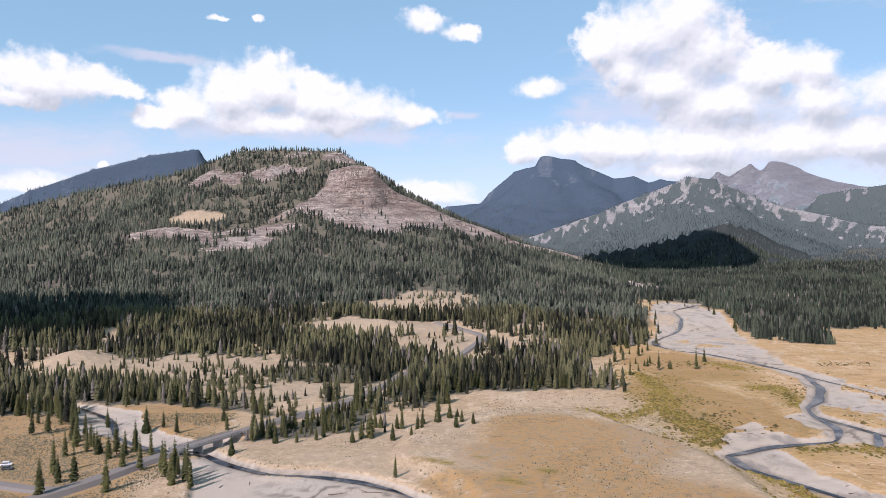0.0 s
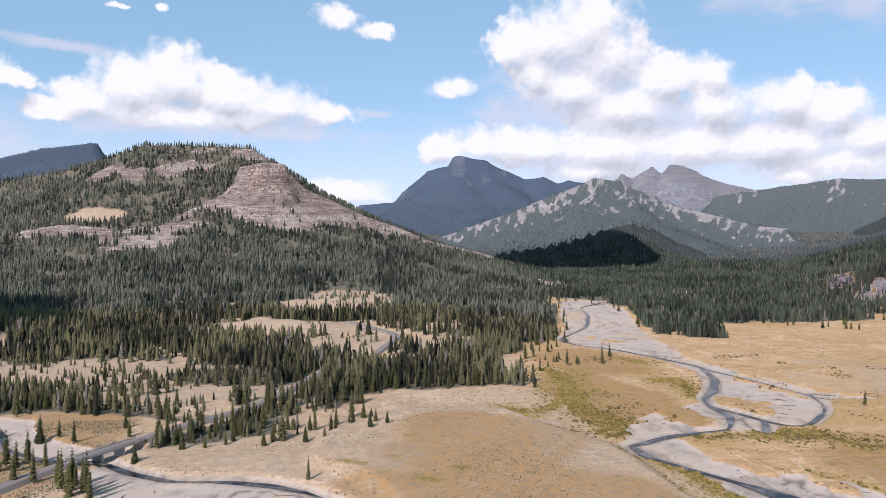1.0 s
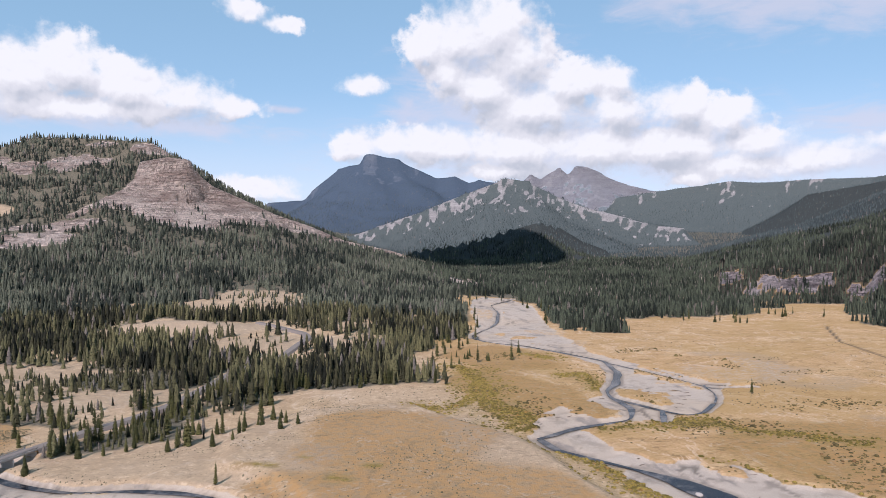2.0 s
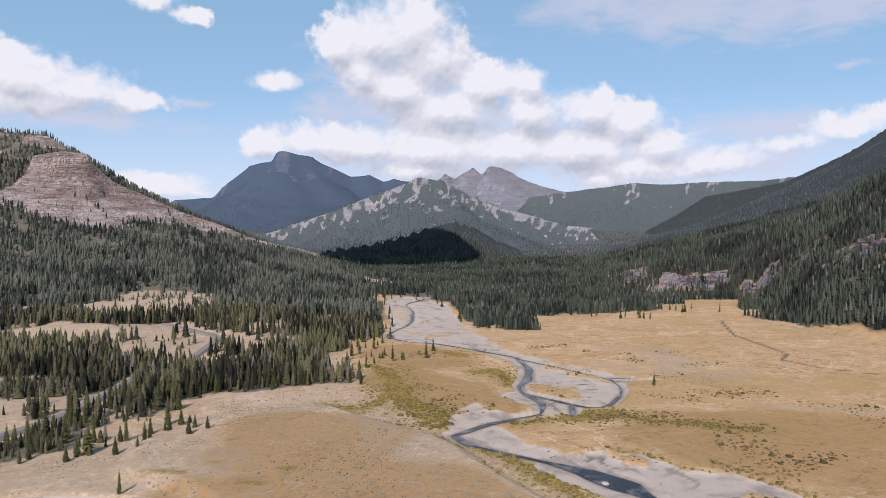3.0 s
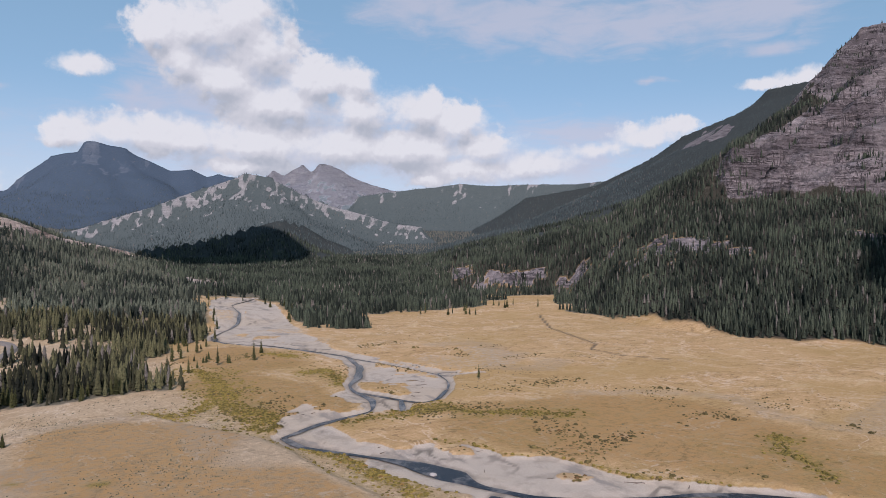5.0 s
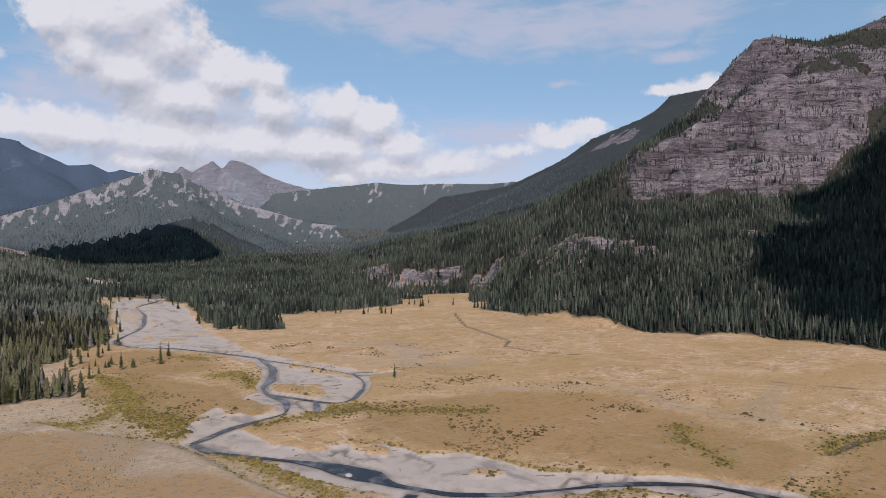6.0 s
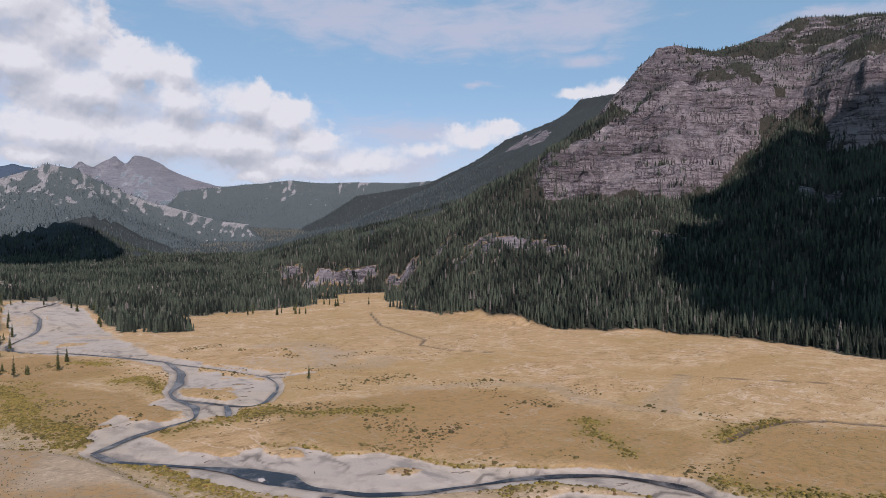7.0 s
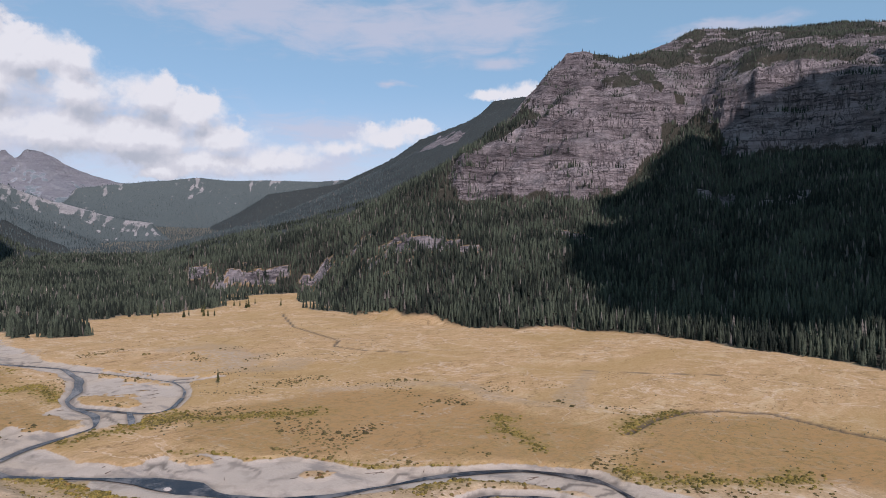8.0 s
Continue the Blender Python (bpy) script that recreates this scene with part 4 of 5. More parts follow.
    return verts, quads, kind, normals, cover, soil


def sheet_piece(name, verts, quads, normals, cover, soil, surface):
    used = np.unique(quads)
    back = np.full(len(verts), -1)
    back[used] = np.arange(len(used))
    f = back[quads]
    me = bpy.data.meshes.new(name)
    me.vertices.add(len(used))
    me.vertices.foreach_set("co", verts[used].astype(np.float32).ravel())
    me.loops.add(f.size)
    me.loops.foreach_set("vertex_index", f.astype(np.int32).ravel())
    me.polygons.add(len(f))
    me.polygons.foreach_set("loop_start", np.arange(0, f.size, 4, dtype=np.int32))
    me.polygons.foreach_set("use_smooth", np.ones(len(f), bool))
    for key, data in (("cover", cover), ("soil", soil)):
        layer = me.attributes.new(key, "FLOAT_COLOR", "POINT")
        layer.data.foreach_set("color", data[used].astype(np.float32).ravel())
    me.update(calc_edges=True)
    me.validate()
    me.normals_split_custom_set_from_vertices(normals[used].astype(np.float32).tolist())
    me.materials.append(surface)
    return new(name, me)


MOUNTAINS = {
    0: "broad wooded butte with pale ledges and a grassy top", 1: "pinkish layered cliff and scree spur of the butte",
    2: "huge dark volcanic mountain wall with ledges, gullies and a wooded foot", 3: "rocky grey hill with scattered conifers and a bare knob",
    4: "low dark wooded hill in cloud shade", 5: "distant flat-topped mountain coloured blue-grey for haze", 6: "distant twin rock peaks coloured pale for haze",
    7: "distant long wooded plateau with pale scars", 8: "dark mountain shoulder behind the cliff wall", 9: "distant wooded ridge with a stepped summit, coloured dark for shade and haze",
}


def lay_land():
    verts, quads, kind, normals, cover, soil = build_sheet()
    ground = sheet_piece("ground", verts, quads[kind < 0], normals, cover, soil, LAND)
    tagged(ground, "dry golden valley floor with gravel bars and willow flats", "ground", kind="structure")
    for k, label in MOUNTAINS.items():
        piece = quads[kind == k]
        if len(piece):
            tagged(sheet_piece("mountain", verts, piece, normals, cover, soil, {2: WALL_LAND, 4: FLANK_LAND, 5: HAZED_TABLE_LAND, 6: HAZED_TWIN_LAND, 8: FLANK_LAND, 9: HAZED_TABLE_LAND}.get(k, LAND if k in (0, 1, 4) else HAZED_LAND)), label, "mountain", kind="structure")


lay_land()


# ---- streams ----
def ground_level(x, y):
    return float(land(np.array([float(x)]), np.array([float(y)]))[0][0])


def ribbon(line, half, level, name, label, step=3.0, seed=1, young=1.0):
    """A strip of water along a course, with wandering banks."""
    pts = np.array(line, float)
    seg = np.hypot(*np.diff(pts[:, :2], axis=0).T)
    s = np.concatenate([[0], np.cumsum(seg)])
    t = np.arange(0, s[-1], step)
    # rounded corners
    x, y = np.interp(t, s, pts[:, 0]), np.interp(t, s, pts[:, 1])
    for _ in range(6):
        x[1:-1], y[1:-1] = (x[:-2] + 2 * x[1:-1] + x[2:]) / 4, (y[:-2] + 2 * y[1:-1] + y[2:]) / 4
    tx, ty = np.gradient(x), np.gradient(y)
    norm = np.hypot(tx, ty)
    nx, ny = -ty / norm, tx / norm
    u = np.interp(t, s, np.arange(len(pts)))
    if pts.shape[1] > 2:
        half = np.interp(u, np.arange(len(pts)), pts[:, 2])
    half = half * (young + (1 - young) * u / (len(pts) - 1))
    w = half * (0.76 + 0.3 * np.sin(u * 2.1) + 0.65 * fbm(t, t * 0 + seed, 30, 4, seed))
    w2 = half * (0.76 + 0.3 * np.sin(u * 2.1) + 0.65 * fbm(t, t * 0 + 50 + seed, 30, 4, seed + 4))
    bm = bmesh.new()
    rows = []
    for k in range(len(t)):
        ground = ground_level(x[k], y[k])
        z = ground + level
        rows.append([bm.verts.new((x[k] + nx[k] * o, y[k] + ny[k] * o, z)) for o in (w[k], w[k] * 0.35, -w2[k] * 0.35, -w2[k])])
    for a, b in zip(rows, rows[1:]):
        for k in range(3):
            bm.faces.new((a[k], a[k + 1], b[k + 1], b[k]))
    bmesh.ops.recalc_face_normals(bm, faces=bm.faces)
    if bm.faces[0].normal.z < 0:
        bmesh.ops.reverse_faces(bm, faces=bm.faces)
    me = bpy.data.meshes.new(name)
    bm.to_mesh(me)
    bm.free()
    me.materials.append(WATER)
    return tagged(new(name, me), label, "river", kind="structure")


ribbon(RIVER, 1.0, -2.15, "water", "dark shallow river winding between pale gravel bars")
ribbon(LOWER_RIVER, 1.0, -2.15, "water", "dark river bend below the terrace", seed=2)
ribbon(SIDE_ARM, 1.2, -2.1, "water", "narrow side arm over the gravel", seed=3)
ribbon(SECOND_ARM, 1.7, -2.1, "water", "narrow braided arm of the river", seed=5)
ribbon(LINK_ARM, 1.8, -2.1, "water", "short link between two river arms", seed=6)
ribbon(BAR_ARM, 1.0, -2.1, "water", "thin rill along the edge of a gravel bar", seed=8)
ribbon(LOW_ARM, 2.2, -2.1, "water", "narrow dark backwater behind a gravel bar", seed=7)
ribbon(CREEK, 2.3, -2.15, "water", "dark creek that runs under the road bridge", seed=4, young=0.8)

# ---- conifers ----
def conifer_shape(tiers, sides, rnd, ragged=0.24):
    """Crown of a unit-high conifer as jagged skirts of boughs. Vertices and triangles."""
    vs, fs = [], []
    for k in range(tiers):
        low = 0.08 + 0.86 * (1 - (k + 1) / tiers)
        top = 1.0 if k == 0 else min(1.0, low + 2.1 / tiers)
        reach = 0.116 * ((k + 1) / tiers) ** 0.52 * rnd.uniform(0.82, 1.18)
        o = len(vs)
        lean = (rnd.uniform(-0.01, 0.01), rnd.uniform(-0.01, 0.01))
        vs.append((lean[0], lean[1], top))
        turn = rnd.uniform(0, 6.28)
        for j in range(sides):
            a = turn + j * 6.2832 / sides + rnd.uniform(-0.2, 0.2)
            out = reach * (1 + (ragged if j % 2 else -ragged) * rnd.uniform(0.4, 1.2))
            vs.append((out * math.cos(a), out * math.sin(a), low + rnd.uniform(-0.02, 0.02) - (0.025 if j % 2 else 0)))
        for j in range(sides):
            fs.append((o, o + 1 + j, o + 1 + (j + 1) % sides))
    return np.array(vs, np.float32), np.array(fs, np.int32)


def scatter(r0, r1, step, seed):
    """Jittered grid over the part of the valley that the flight overlooks."""
    rng = np.random.default_rng(seed)
    g = np.arange(-r1, r1, step)
    x, y = np.meshgrid(g, g)
    x, y = (x + rng.uniform(-0.48, 0.48, x.shape) * step).ravel(), (y + rng.uniform(-0.48, 0.48, y.shape) * step).ravel()
    r, az = np.hypot(x, y), np.degrees(np.arctan2(x, y))
    keep = (r >= r0) & (r < r1) & (az > -36) & (az < 91)
    x, y = x[keep], y[keep]
    z, label, share = land(x, y)
    rock = bare_rock(x, y, z, label, share)
    chance = wooded(x, y, z, label, rock)
    keep = rng.random(len(x)) < chance
    x, y, z = x[keep], y[keep], z[keep]
    z, gravel, wet = carve(x, y, z)
    keep = (gravel < 0.3) & (wet > 6)
    if r0 > 1200:  # the lee sides of the ridges stay bare
        r = np.hypot(x, y)
        keep &= land(x * (1 - 45 / r), y * (1 - 45 / r))[0] < z + 6
    return x[keep], y[keep], z[keep], rng


def tree_height(x, y, z, rng):
    """Taller on the shaded side of the valley, young growth near the road."""
    tall = 14.5 + 1.2 * smooth(x, 300, 700) - 2.0 * smooth(np.hypot(x, y), 800, 1200) - 4.0 * smooth(np.hypot(x, y), 2300, 2900)
    young = ellipses(x, y, [(-50, 400, 66, 44), (-200, 575, 150, 50)], 0.4, 40, 71)
    size = rng.uniform(0.55, 1.3, len(x)) * np.where(rng.random(len(x)) < 0.15, 0.65, 1)
    return tall * size * (1 - 0.5 * young) * (1 - 0.4 * smooth(z, 330, 520))


def grove(name, label, x, y, z, high, rng, shapes, fat=1.0, needles=None):
    """Many conifers joined into one stand."""
    allv, allf, tint, base = [], [], [], 0
    pick = rng.integers(0, len(shapes), len(x))
    turn = rng.uniform(0, 6.28, len(x))
    wide = high * rng.uniform(0.78, 1.25, len(x)) * fat * (1 - 0.22 * smooth(x, 300, 600))
    shade = rng.random(len(x))
    shade = np.where(shade > 0.965, 0.97, np.clip(0.62 * shade + 0.19 + 0.5 * fbm(x, y, 60, 4, 66), 0, 0.9))
    for k, (sv, sf) in enumerate(shapes):
        m = pick == k
        if not m.any():
            continue
        c, s = np.cos(turn[m])[:, None], np.sin(turn[m])[:, None]
        w = wide[m][:, None]
        vx = (sv[None, :, 0] * c - sv[None, :, 1] * s) * w + x[m][:, None]
        vy = (sv[None, :, 0] * s + sv[None, :, 1] * c) * w + y[m][:, None]
        vz = sv[None, :, 2] * high[m][:, None] + z[m][:, None] - 0.3
        allv.append(np.stack([vx, vy, vz], -1).reshape(-1, 3))
        allf.append((sf[None] + (np.arange(m.sum()) * len(sv))[:, None, None]).reshape(-1, 3) + base)
        tint.append(np.repeat(shade[m], len(sv)))
        base += m.sum() * len(sv)
    v, f, t = np.concatenate(allv), np.concatenate(allf), np.concatenate(tint)
    me = bpy.data.meshes.new(name)
    me.vertices.add(len(v))
    me.vertices.foreach_set("co", v.astype(np.float32).ravel())
    me.loops.add(f.size)
    me.loops.foreach_set("vertex_index", f.astype(np.int32).ravel())
    me.polygons.add(len(f))
    me.polygons.foreach_set("loop_start", np.arange(0, f.size, 3, dtype=np.int32))
    me.attributes.new("tint", "FLOAT", "POINT").data.foreach_set("value", t.astype(np.float32))
    me.update(calc_edges=True)
    me.materials.append(needles or SUNLIT_WOODS)
    return tagged(new(name, me), label, "forest", kind="stuff")


def plant_forest():
    rnd = random.Random(5)
    bands = [  # from, to, spacing, tiers, sides
        (520, 900, 4.8, 6, 7), (900, 1300, 5.9, 4, 6), (1300, 1800, 6.7, 3, 5), (1800, 2600, 7.2, 2, 5), (2600, 3500, 9.5, 1, 6), (3500, 4400, 12.0, 1, 5),
    ]
    for k, (r0, r1, step, tiers, sides) in enumerate(bands):
        x, y, z, rng = scatter(r0, r1, step, 100 + k)
        shapes = [conifer_shape(tiers, sides, rnd) for _ in range(6)]
        high = tree_height(x, y, z, rng)
        print("band", r0, len(x), len(x) * tiers * sides)
        # each side of the valley gets its lit or shaded needle colour
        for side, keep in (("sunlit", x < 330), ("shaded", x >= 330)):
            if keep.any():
                grove("forest", "dense dark green conifer forest on the " + side + " side of the valley", x[keep], y[keep], z[keep], high[keep], rng, shapes, (1.3, 1.35, 1.5, 1.6, 1.7, 1.6)[k], HAZED_WOODS if r0 > 2000 else SHADED_WOODS if side == "shaded" else NEAR_WOODS if r0 < 900 else SUNLIT_WOODS)


plant_forest()


# ---- single conifers ----
def part(name, bm, material_, parent, label=""):
    me = bpy.data.meshes.new(name)
    bm.to_mesh(me)
    bm.free()
    me.materials.append(material_)
    ob = new(name, me)
    ob.parent = parent
    return tagged(ob, label) if label else ob


def conifer(high, seed, spread=0.17, bare=0.06, dense=1.0):
    """A spruce or lodgepole: tapered trunk, drooping boughs in uneven whorls."""
    rnd = random.Random(seed)
    tree = new("conifer")
    bm = bmesh.new()
    rings = []
    for k in range(5):
        f = k / 4
        r = high * 0.014 * (1 - f) + 0.02
        rings.append([bm.verts.new((r * math.cos(a * 1.2566), r * math.sin(a * 1.2566), f * high * 0.97 - 0.4)) for a in range(5)])
    for a, b in zip(rings, rings[1:]):
        for k in range(5):
            bm.faces.new((a[k], a[(k + 1) % 5], b[(k + 1) % 5], b[k]))
    part("trunk", bm, BARK, tree)
    bm = bmesh.new()
    whorls = int(27 * dense)
    for w in range(whorls):
        f = bare + (1 - bare) * (w / (whorls - 1)) ** 0.92
        z = f * high
        reach = high * spread * 1.2 * (1 - f) ** 0.68 * rnd.uniform(0.75, 1.2) + 0.12
        count = 9 if f < 0.7 else 6
        turn = rnd.uniform(0, 6.28)
        for j in range(count):
            if rnd.random() < 0.12:
                continue
            a = turn + j * 6.283 / count + rnd.uniform(-0.25, 0.25)
            r = reach * rnd.uniform(0.6, 1.15)
            c, s = math.cos(a), math.sin(a)
            wide = r * rnd.uniform(0.36, 0.52) + 0.14
            drop = r * rnd.uniform(0.18, 0.45)
            root = bm.verts.new((0, 0, z + 0.10 * r))
            left = bm.verts.new((c * r * 0.55 - s * wide, s * r * 0.55 + c * wide, z - drop * 0.5))
            right = bm.verts.new((c * r * 0.55 + s * wide, s * r * 0.55 - c * wide, z - drop * 0.5))
            ridge = bm.verts.new((c * r * 0.6, s * r * 0.6, z - drop * 0.15))
            tip = bm.verts.new((c * r, s * r, z - drop))
            for tri in ((root, right, ridge), (root, ridge, left), (ridge, right, tip), (ridge, tip, left)):
                bm.faces.new(tri)
    top = bm.verts.new((0, 0, high))
    low = [bm.verts.new((0.16 * math.cos(k * 1.5708), 0.16 * math.sin(k * 1.5708), high * 0.955)) for k in range(4)]
    for k in range(4):
        bm.faces.new((top, low[k], low[(k + 1) % 4]))
    part("crown", bm, NEEDLES, tree)
    return tree


def ground_at(x, y):
    z, _, _ = land(np.array([float(x)]), np.array([float(y)]))
    z, _, _ = carve(np.array([float(x)]), np.array([float(y)]), z)
    return float(z[0])


STANDING = [(-140, 290), (-146, 318), (-163, 282), (-166, 301), (-158, 299), (-138, 318), (-143, 342), (-126, 313), (-119, 305), (-116, 299), (-112, 304), (-107, 296),
            (-129, 321), (-121, 315), (-114, 308), (-123, 309), (-118, 311), (-110, 301), (-155, 352), (-194, 404), (-188, 357), (-177, 347), (-176, 352), (-170, 343), (-174, 312), (-121, 391), (-129, 411),
            (-98, 377), (-93, 375), (-88, 385), (-83, 391), (-76, 391), (-166, 391), (-158, 395), (-146, 383), (-214, 404), (-200, 379), (-206, 392), (-192, 366), (-184, 340),
            (-246, 415), (-233, 402), (-236, 421), (-220, 402), (-216, 407), (-268, 445), (-264, 455), (-256, 462), (-240, 445), (-216, 382), (-193, 377), (-180, 357), (-170, 346), (-161, 336), (-160, 342), (-153, 336), (-223, 379), (-153, 347), (-197, 372), (-259, 425)]
LONE = [(296, 1000), (312, 1052), (392, 1010), (408, 965), (398, 1046), (283, 930), (268, 884), (378, 905), (352, 1096), (374, 1080), (416, 1012), (262, 850), (330, 1075), (366, 872),
        (326, 413), (591, 824), (616, 814), (619, 809), (624, 801), (724, 882), (723, 867), (716, 844), (724, 848), (756, 870), (766, 821), (604, 831), (181, 586), (236, 631), (186, 665), (140, 586),
        (-21, 308), (-14, 385), (-3, 421), (4, 419), (-39, 374), (205, 700), (214, 742), (232, 760), (165, 640), (150, 560), (225, 800), (560, 850), (575, 860), (640, 850), (660, 870)]


def plant_near():
    rng = np.random.default_rng(77)
    kinds = [conifer(h, 300 + k, s, b) for k, (h, s, b) in enumerate(((15.0, 0.13, 0.05), (16.0, 0.11, 0.10), (14.0, 0.155, 0.04), (17.0, 0.115, 0.14), (9.0, 0.15, 0.04), (7.0, 0.18, 0.03)))]
    for k, tree in enumerate(kinds):
        tagged(tree, "slender dark green conifer on dry grass" if k < 4 else "small bushy young conifer on dry grass", "tree", "single conifers")
        tree.location = (-230 - 14 * k, 418 + 3 * k, ground_at(-230 - 14 * k, 418 + 3 * k))
    spots = [(x, y, 0) for x, y in STANDING + LONE]
    x, y, z, _ = scatter(300, 520, 5.2, 91)
    young = ellipses(x, y, [(-50, 400, 66, 44)], 0.4, 40, 71)
    order = rng.permutation(len(x))
    spots += [(x[i], y[i], young[i]) for i in order[:150]]
    rest = order[150:1100]
    shapes = [conifer_shape(8, 9, random.Random(60 + k)) for k in range(6)]
    grove("forest", "dark green conifers at the near edge of the wood", x[rest], y[rest], z[rest], tree_height(x[rest], y[rest], z[rest], rng), rng, shapes, 1.25, NEAR_WOODS)
    # young growth in the clearings
    g = np.random.default_rng(92)
    x, y = g.uniform(-400, 140, 9000), g.uniform(430, 1050, 9000)
    z, label, share = land(x, y)
    chance = smooth(-inside(x, y, OPEN), 0, 12) * (label < 0) * smooth(fbm(x, y, 45, 4, 94), -0.1, 0.4) * smooth(near_line(x, y, ROAD)[0], 7, 10)
    keep = g.random(len(x)) < 0.75 * chance
    x, y, z = x[keep], y[keep], z[keep]
    z, gravel, wet = carve(x, y, z)
    grove("young_trees", "small young conifers scattered over the dry clearings", x, y, z, g.uniform(2.5, 7.5, len(x)), g, [conifer_shape(4, 6, random.Random(80 + k)) for k in range(5)], 1.5, NEAR_WOODS)
    # saplings that straggle out of the wood's edge
    for _ in range(34):
        a = rng.uniform(0, 1)
        spots.append((-105 + 115 * a + rng.normal(0, 9), 378 + 12 * a + rng.normal(0, 13), 1.0))
    for _ in range(26):
        spots.append((rng.uniform(-330, -120), rng.uniform(470, 600), 0.9))
    for _ in range(26):
        spots.append((rng.uniform(150, 215), rng.uniform(575, 790), 0.9))
    for px, py, yng in spots:
        kind = kinds[rng.integers(4, 6)] if yng > 0.4 and rng.random() < 0.75 else kinds[rng.integers(0, 4)]
        size = rng.uniform(0.65, 1.15)
        m = Matrix.LocRotScale((px, py, ground_at(px, py) - 0.1), Euler((0, 0, rng.uniform(0, 6.28))), None)
        tree = copy_thing(kind, m)
        tree.scale = (size * rng.uniform(0.9, 1.15),) * 2 + (size,)


plant_near()


# ---- shrubs ----
def shrub_shape(rnd, rings=2, sides=6):
    vs, fs = [(0, 0, rnd.uniform(0.85, 1.1))], []
    for k in range(rings):
        f = (k + 1) / rings
        for j in range(sides):
            a = j * 6.283 / sides + k * 0.5 + rnd.uniform(-0.25, 0.25)
            r = math.sin(f * 1.45) * rnd.uniform(0.65, 1.2)
            vs.append((r * math.cos(a), r * math.sin(a), max(-0.1, math.cos(f * 1.6) * rnd.uniform(0.6, 1.1))))
    for j in range(sides):
        fs.append((0, 1 + j, 1 + (j + 1) % sides))
        for k in range(rings - 1):
            a, b = 1 + k * sides, 1 + (k + 1) * sides
            fs += [(a + j, b + j, b + (j + 1) % sides), (a + j, b + (j + 1) % sides, a + (j + 1) % sides)]
    return np.array(vs, np.float32), np.array(fs, np.int32)


def shrubs():
    rnd = random.Random(8)
    rng = np.random.default_rng(8)
    shapes = [shrub_shape(rnd) for _ in range(8)]
    small = [shrub_shape(rnd, 1, 5) for _ in range(6)]

    def strew(n, box, weight, seed):
        g = np.random.default_rng(seed)
        x, y = g.uniform(box[0], box[1], n), g.uniform(box[2], box[3], n)
        keep = g.random(n) < weight(x, y)
        x, y = x[keep], y[keep]
        z, _, _ = land(x, y)
        z, gravel, wet = carve(x, y, z)
        keep = (gravel < 0.4) & (wet > 1.5)
        return x[keep], y[keep], z[keep]

    x, y, z = strew(110000, (80, 460, -10, 660), lambda a, b: thicket(a, b) * 0.8 + thicket(a, b, 2.6) * 0.10, 31)
    grove("willow_thicket", "yellow-green autumn willow thickets along the river", x, y, z + 0.2, rng.uniform(0.3, 0.95, len(x)), rng, shapes, 1.5, WILLOW_LEAF)["category"] = "shrubs"
    x, y, z = strew(60000, (-220, 720, -20, 640), lambda a, b: smooth(fbm(a, b, 60, 4, 33), 0.12, 0.5) * smooth(inside(a, b, OPEN), 0, 10) * 0.35, 32)
    grove("sagebrush", "low dusty sagebrush and tufts on the dry flats", x, y, z + 0.1, rng.uniform(0.3, 0.95, len(x)), rng, small, 0.9, SAGE)["category"] = "shrubs"
    x, y, z = strew(60000, (-130, 150, 225, 470), lambda a, b: smooth(fbm(a, b, 40, 4, 39), 0.05, 0.4) * smooth(inside(a, b, OPEN), 0, 10) * 0.22, 37)
    grove("sagebrush", "grey-brown sagebrush scattered over the terrace", x, y, z + 0.05, rng.uniform(0.25, 0.75, len(x)), rng, small, 0.9, SAGE)["category"] = "shrubs"
    x, y, z = strew(110000, (-300, -125, 265, 430), lambda a, b: smooth(fbm(a, b, 30, 4, 43), -0.5, 0.2) * smooth(inside(a, b, OPEN), 0, 10) * smooth(near_line(a, b, ROAD)[0], 6, 9) * smooth(near_line(a, b, SIDE_ROAD)[0], 5, 8) * 0.4, 47)
    grove("sagebrush", "dense grey-brown sagebrush beside the road", x, y, z + 0.05, rng.uniform(0.3, 0.8, len(x)), rng, small, 0.9, SAGE)["category"] = "shrubs"
    x, y, z = strew(70000, (120, 470, -20, 660), lambda a, b: smooth(fbm(a, b, 34, 4, 36), 0.08, 0.45) * smooth(inside(a, b, OPEN), 4, 14) * smooth(b - 1.5 * (a - 330) + 60 * fbm(a, b, 120, 2, 97), -120, 60) * 0.5, 34)
    grove("russet_scrub", "low russet and dark brown scrub on the river meadow", x, y, z + 0.1, rng.uniform(0.25, 0.9, len(x)) * np.where(rng.random(len(x)) < 0.06, 2.0, 1.0), rng, shapes, 1.3, RUSSET)["category"] = "shrubs"


WILLOW_LEAF = needle_material("willow_leaf", (0.10, 0.078, 0.018), (0.27, 0.195, 0.048), (0.28, 0.16, 0.05))
SAGE = needle_material("sage_leaf", (0.085, 0.075, 0.04), (0.20, 0.17, 0.11), (0.16, 0.12, 0.07))
RUSSET = needle_material("russet_leaf", (0.07, 0.055, 0.022), (0.17, 0.125, 0.045), (0.17, 0.095, 0.04))
shrubs()


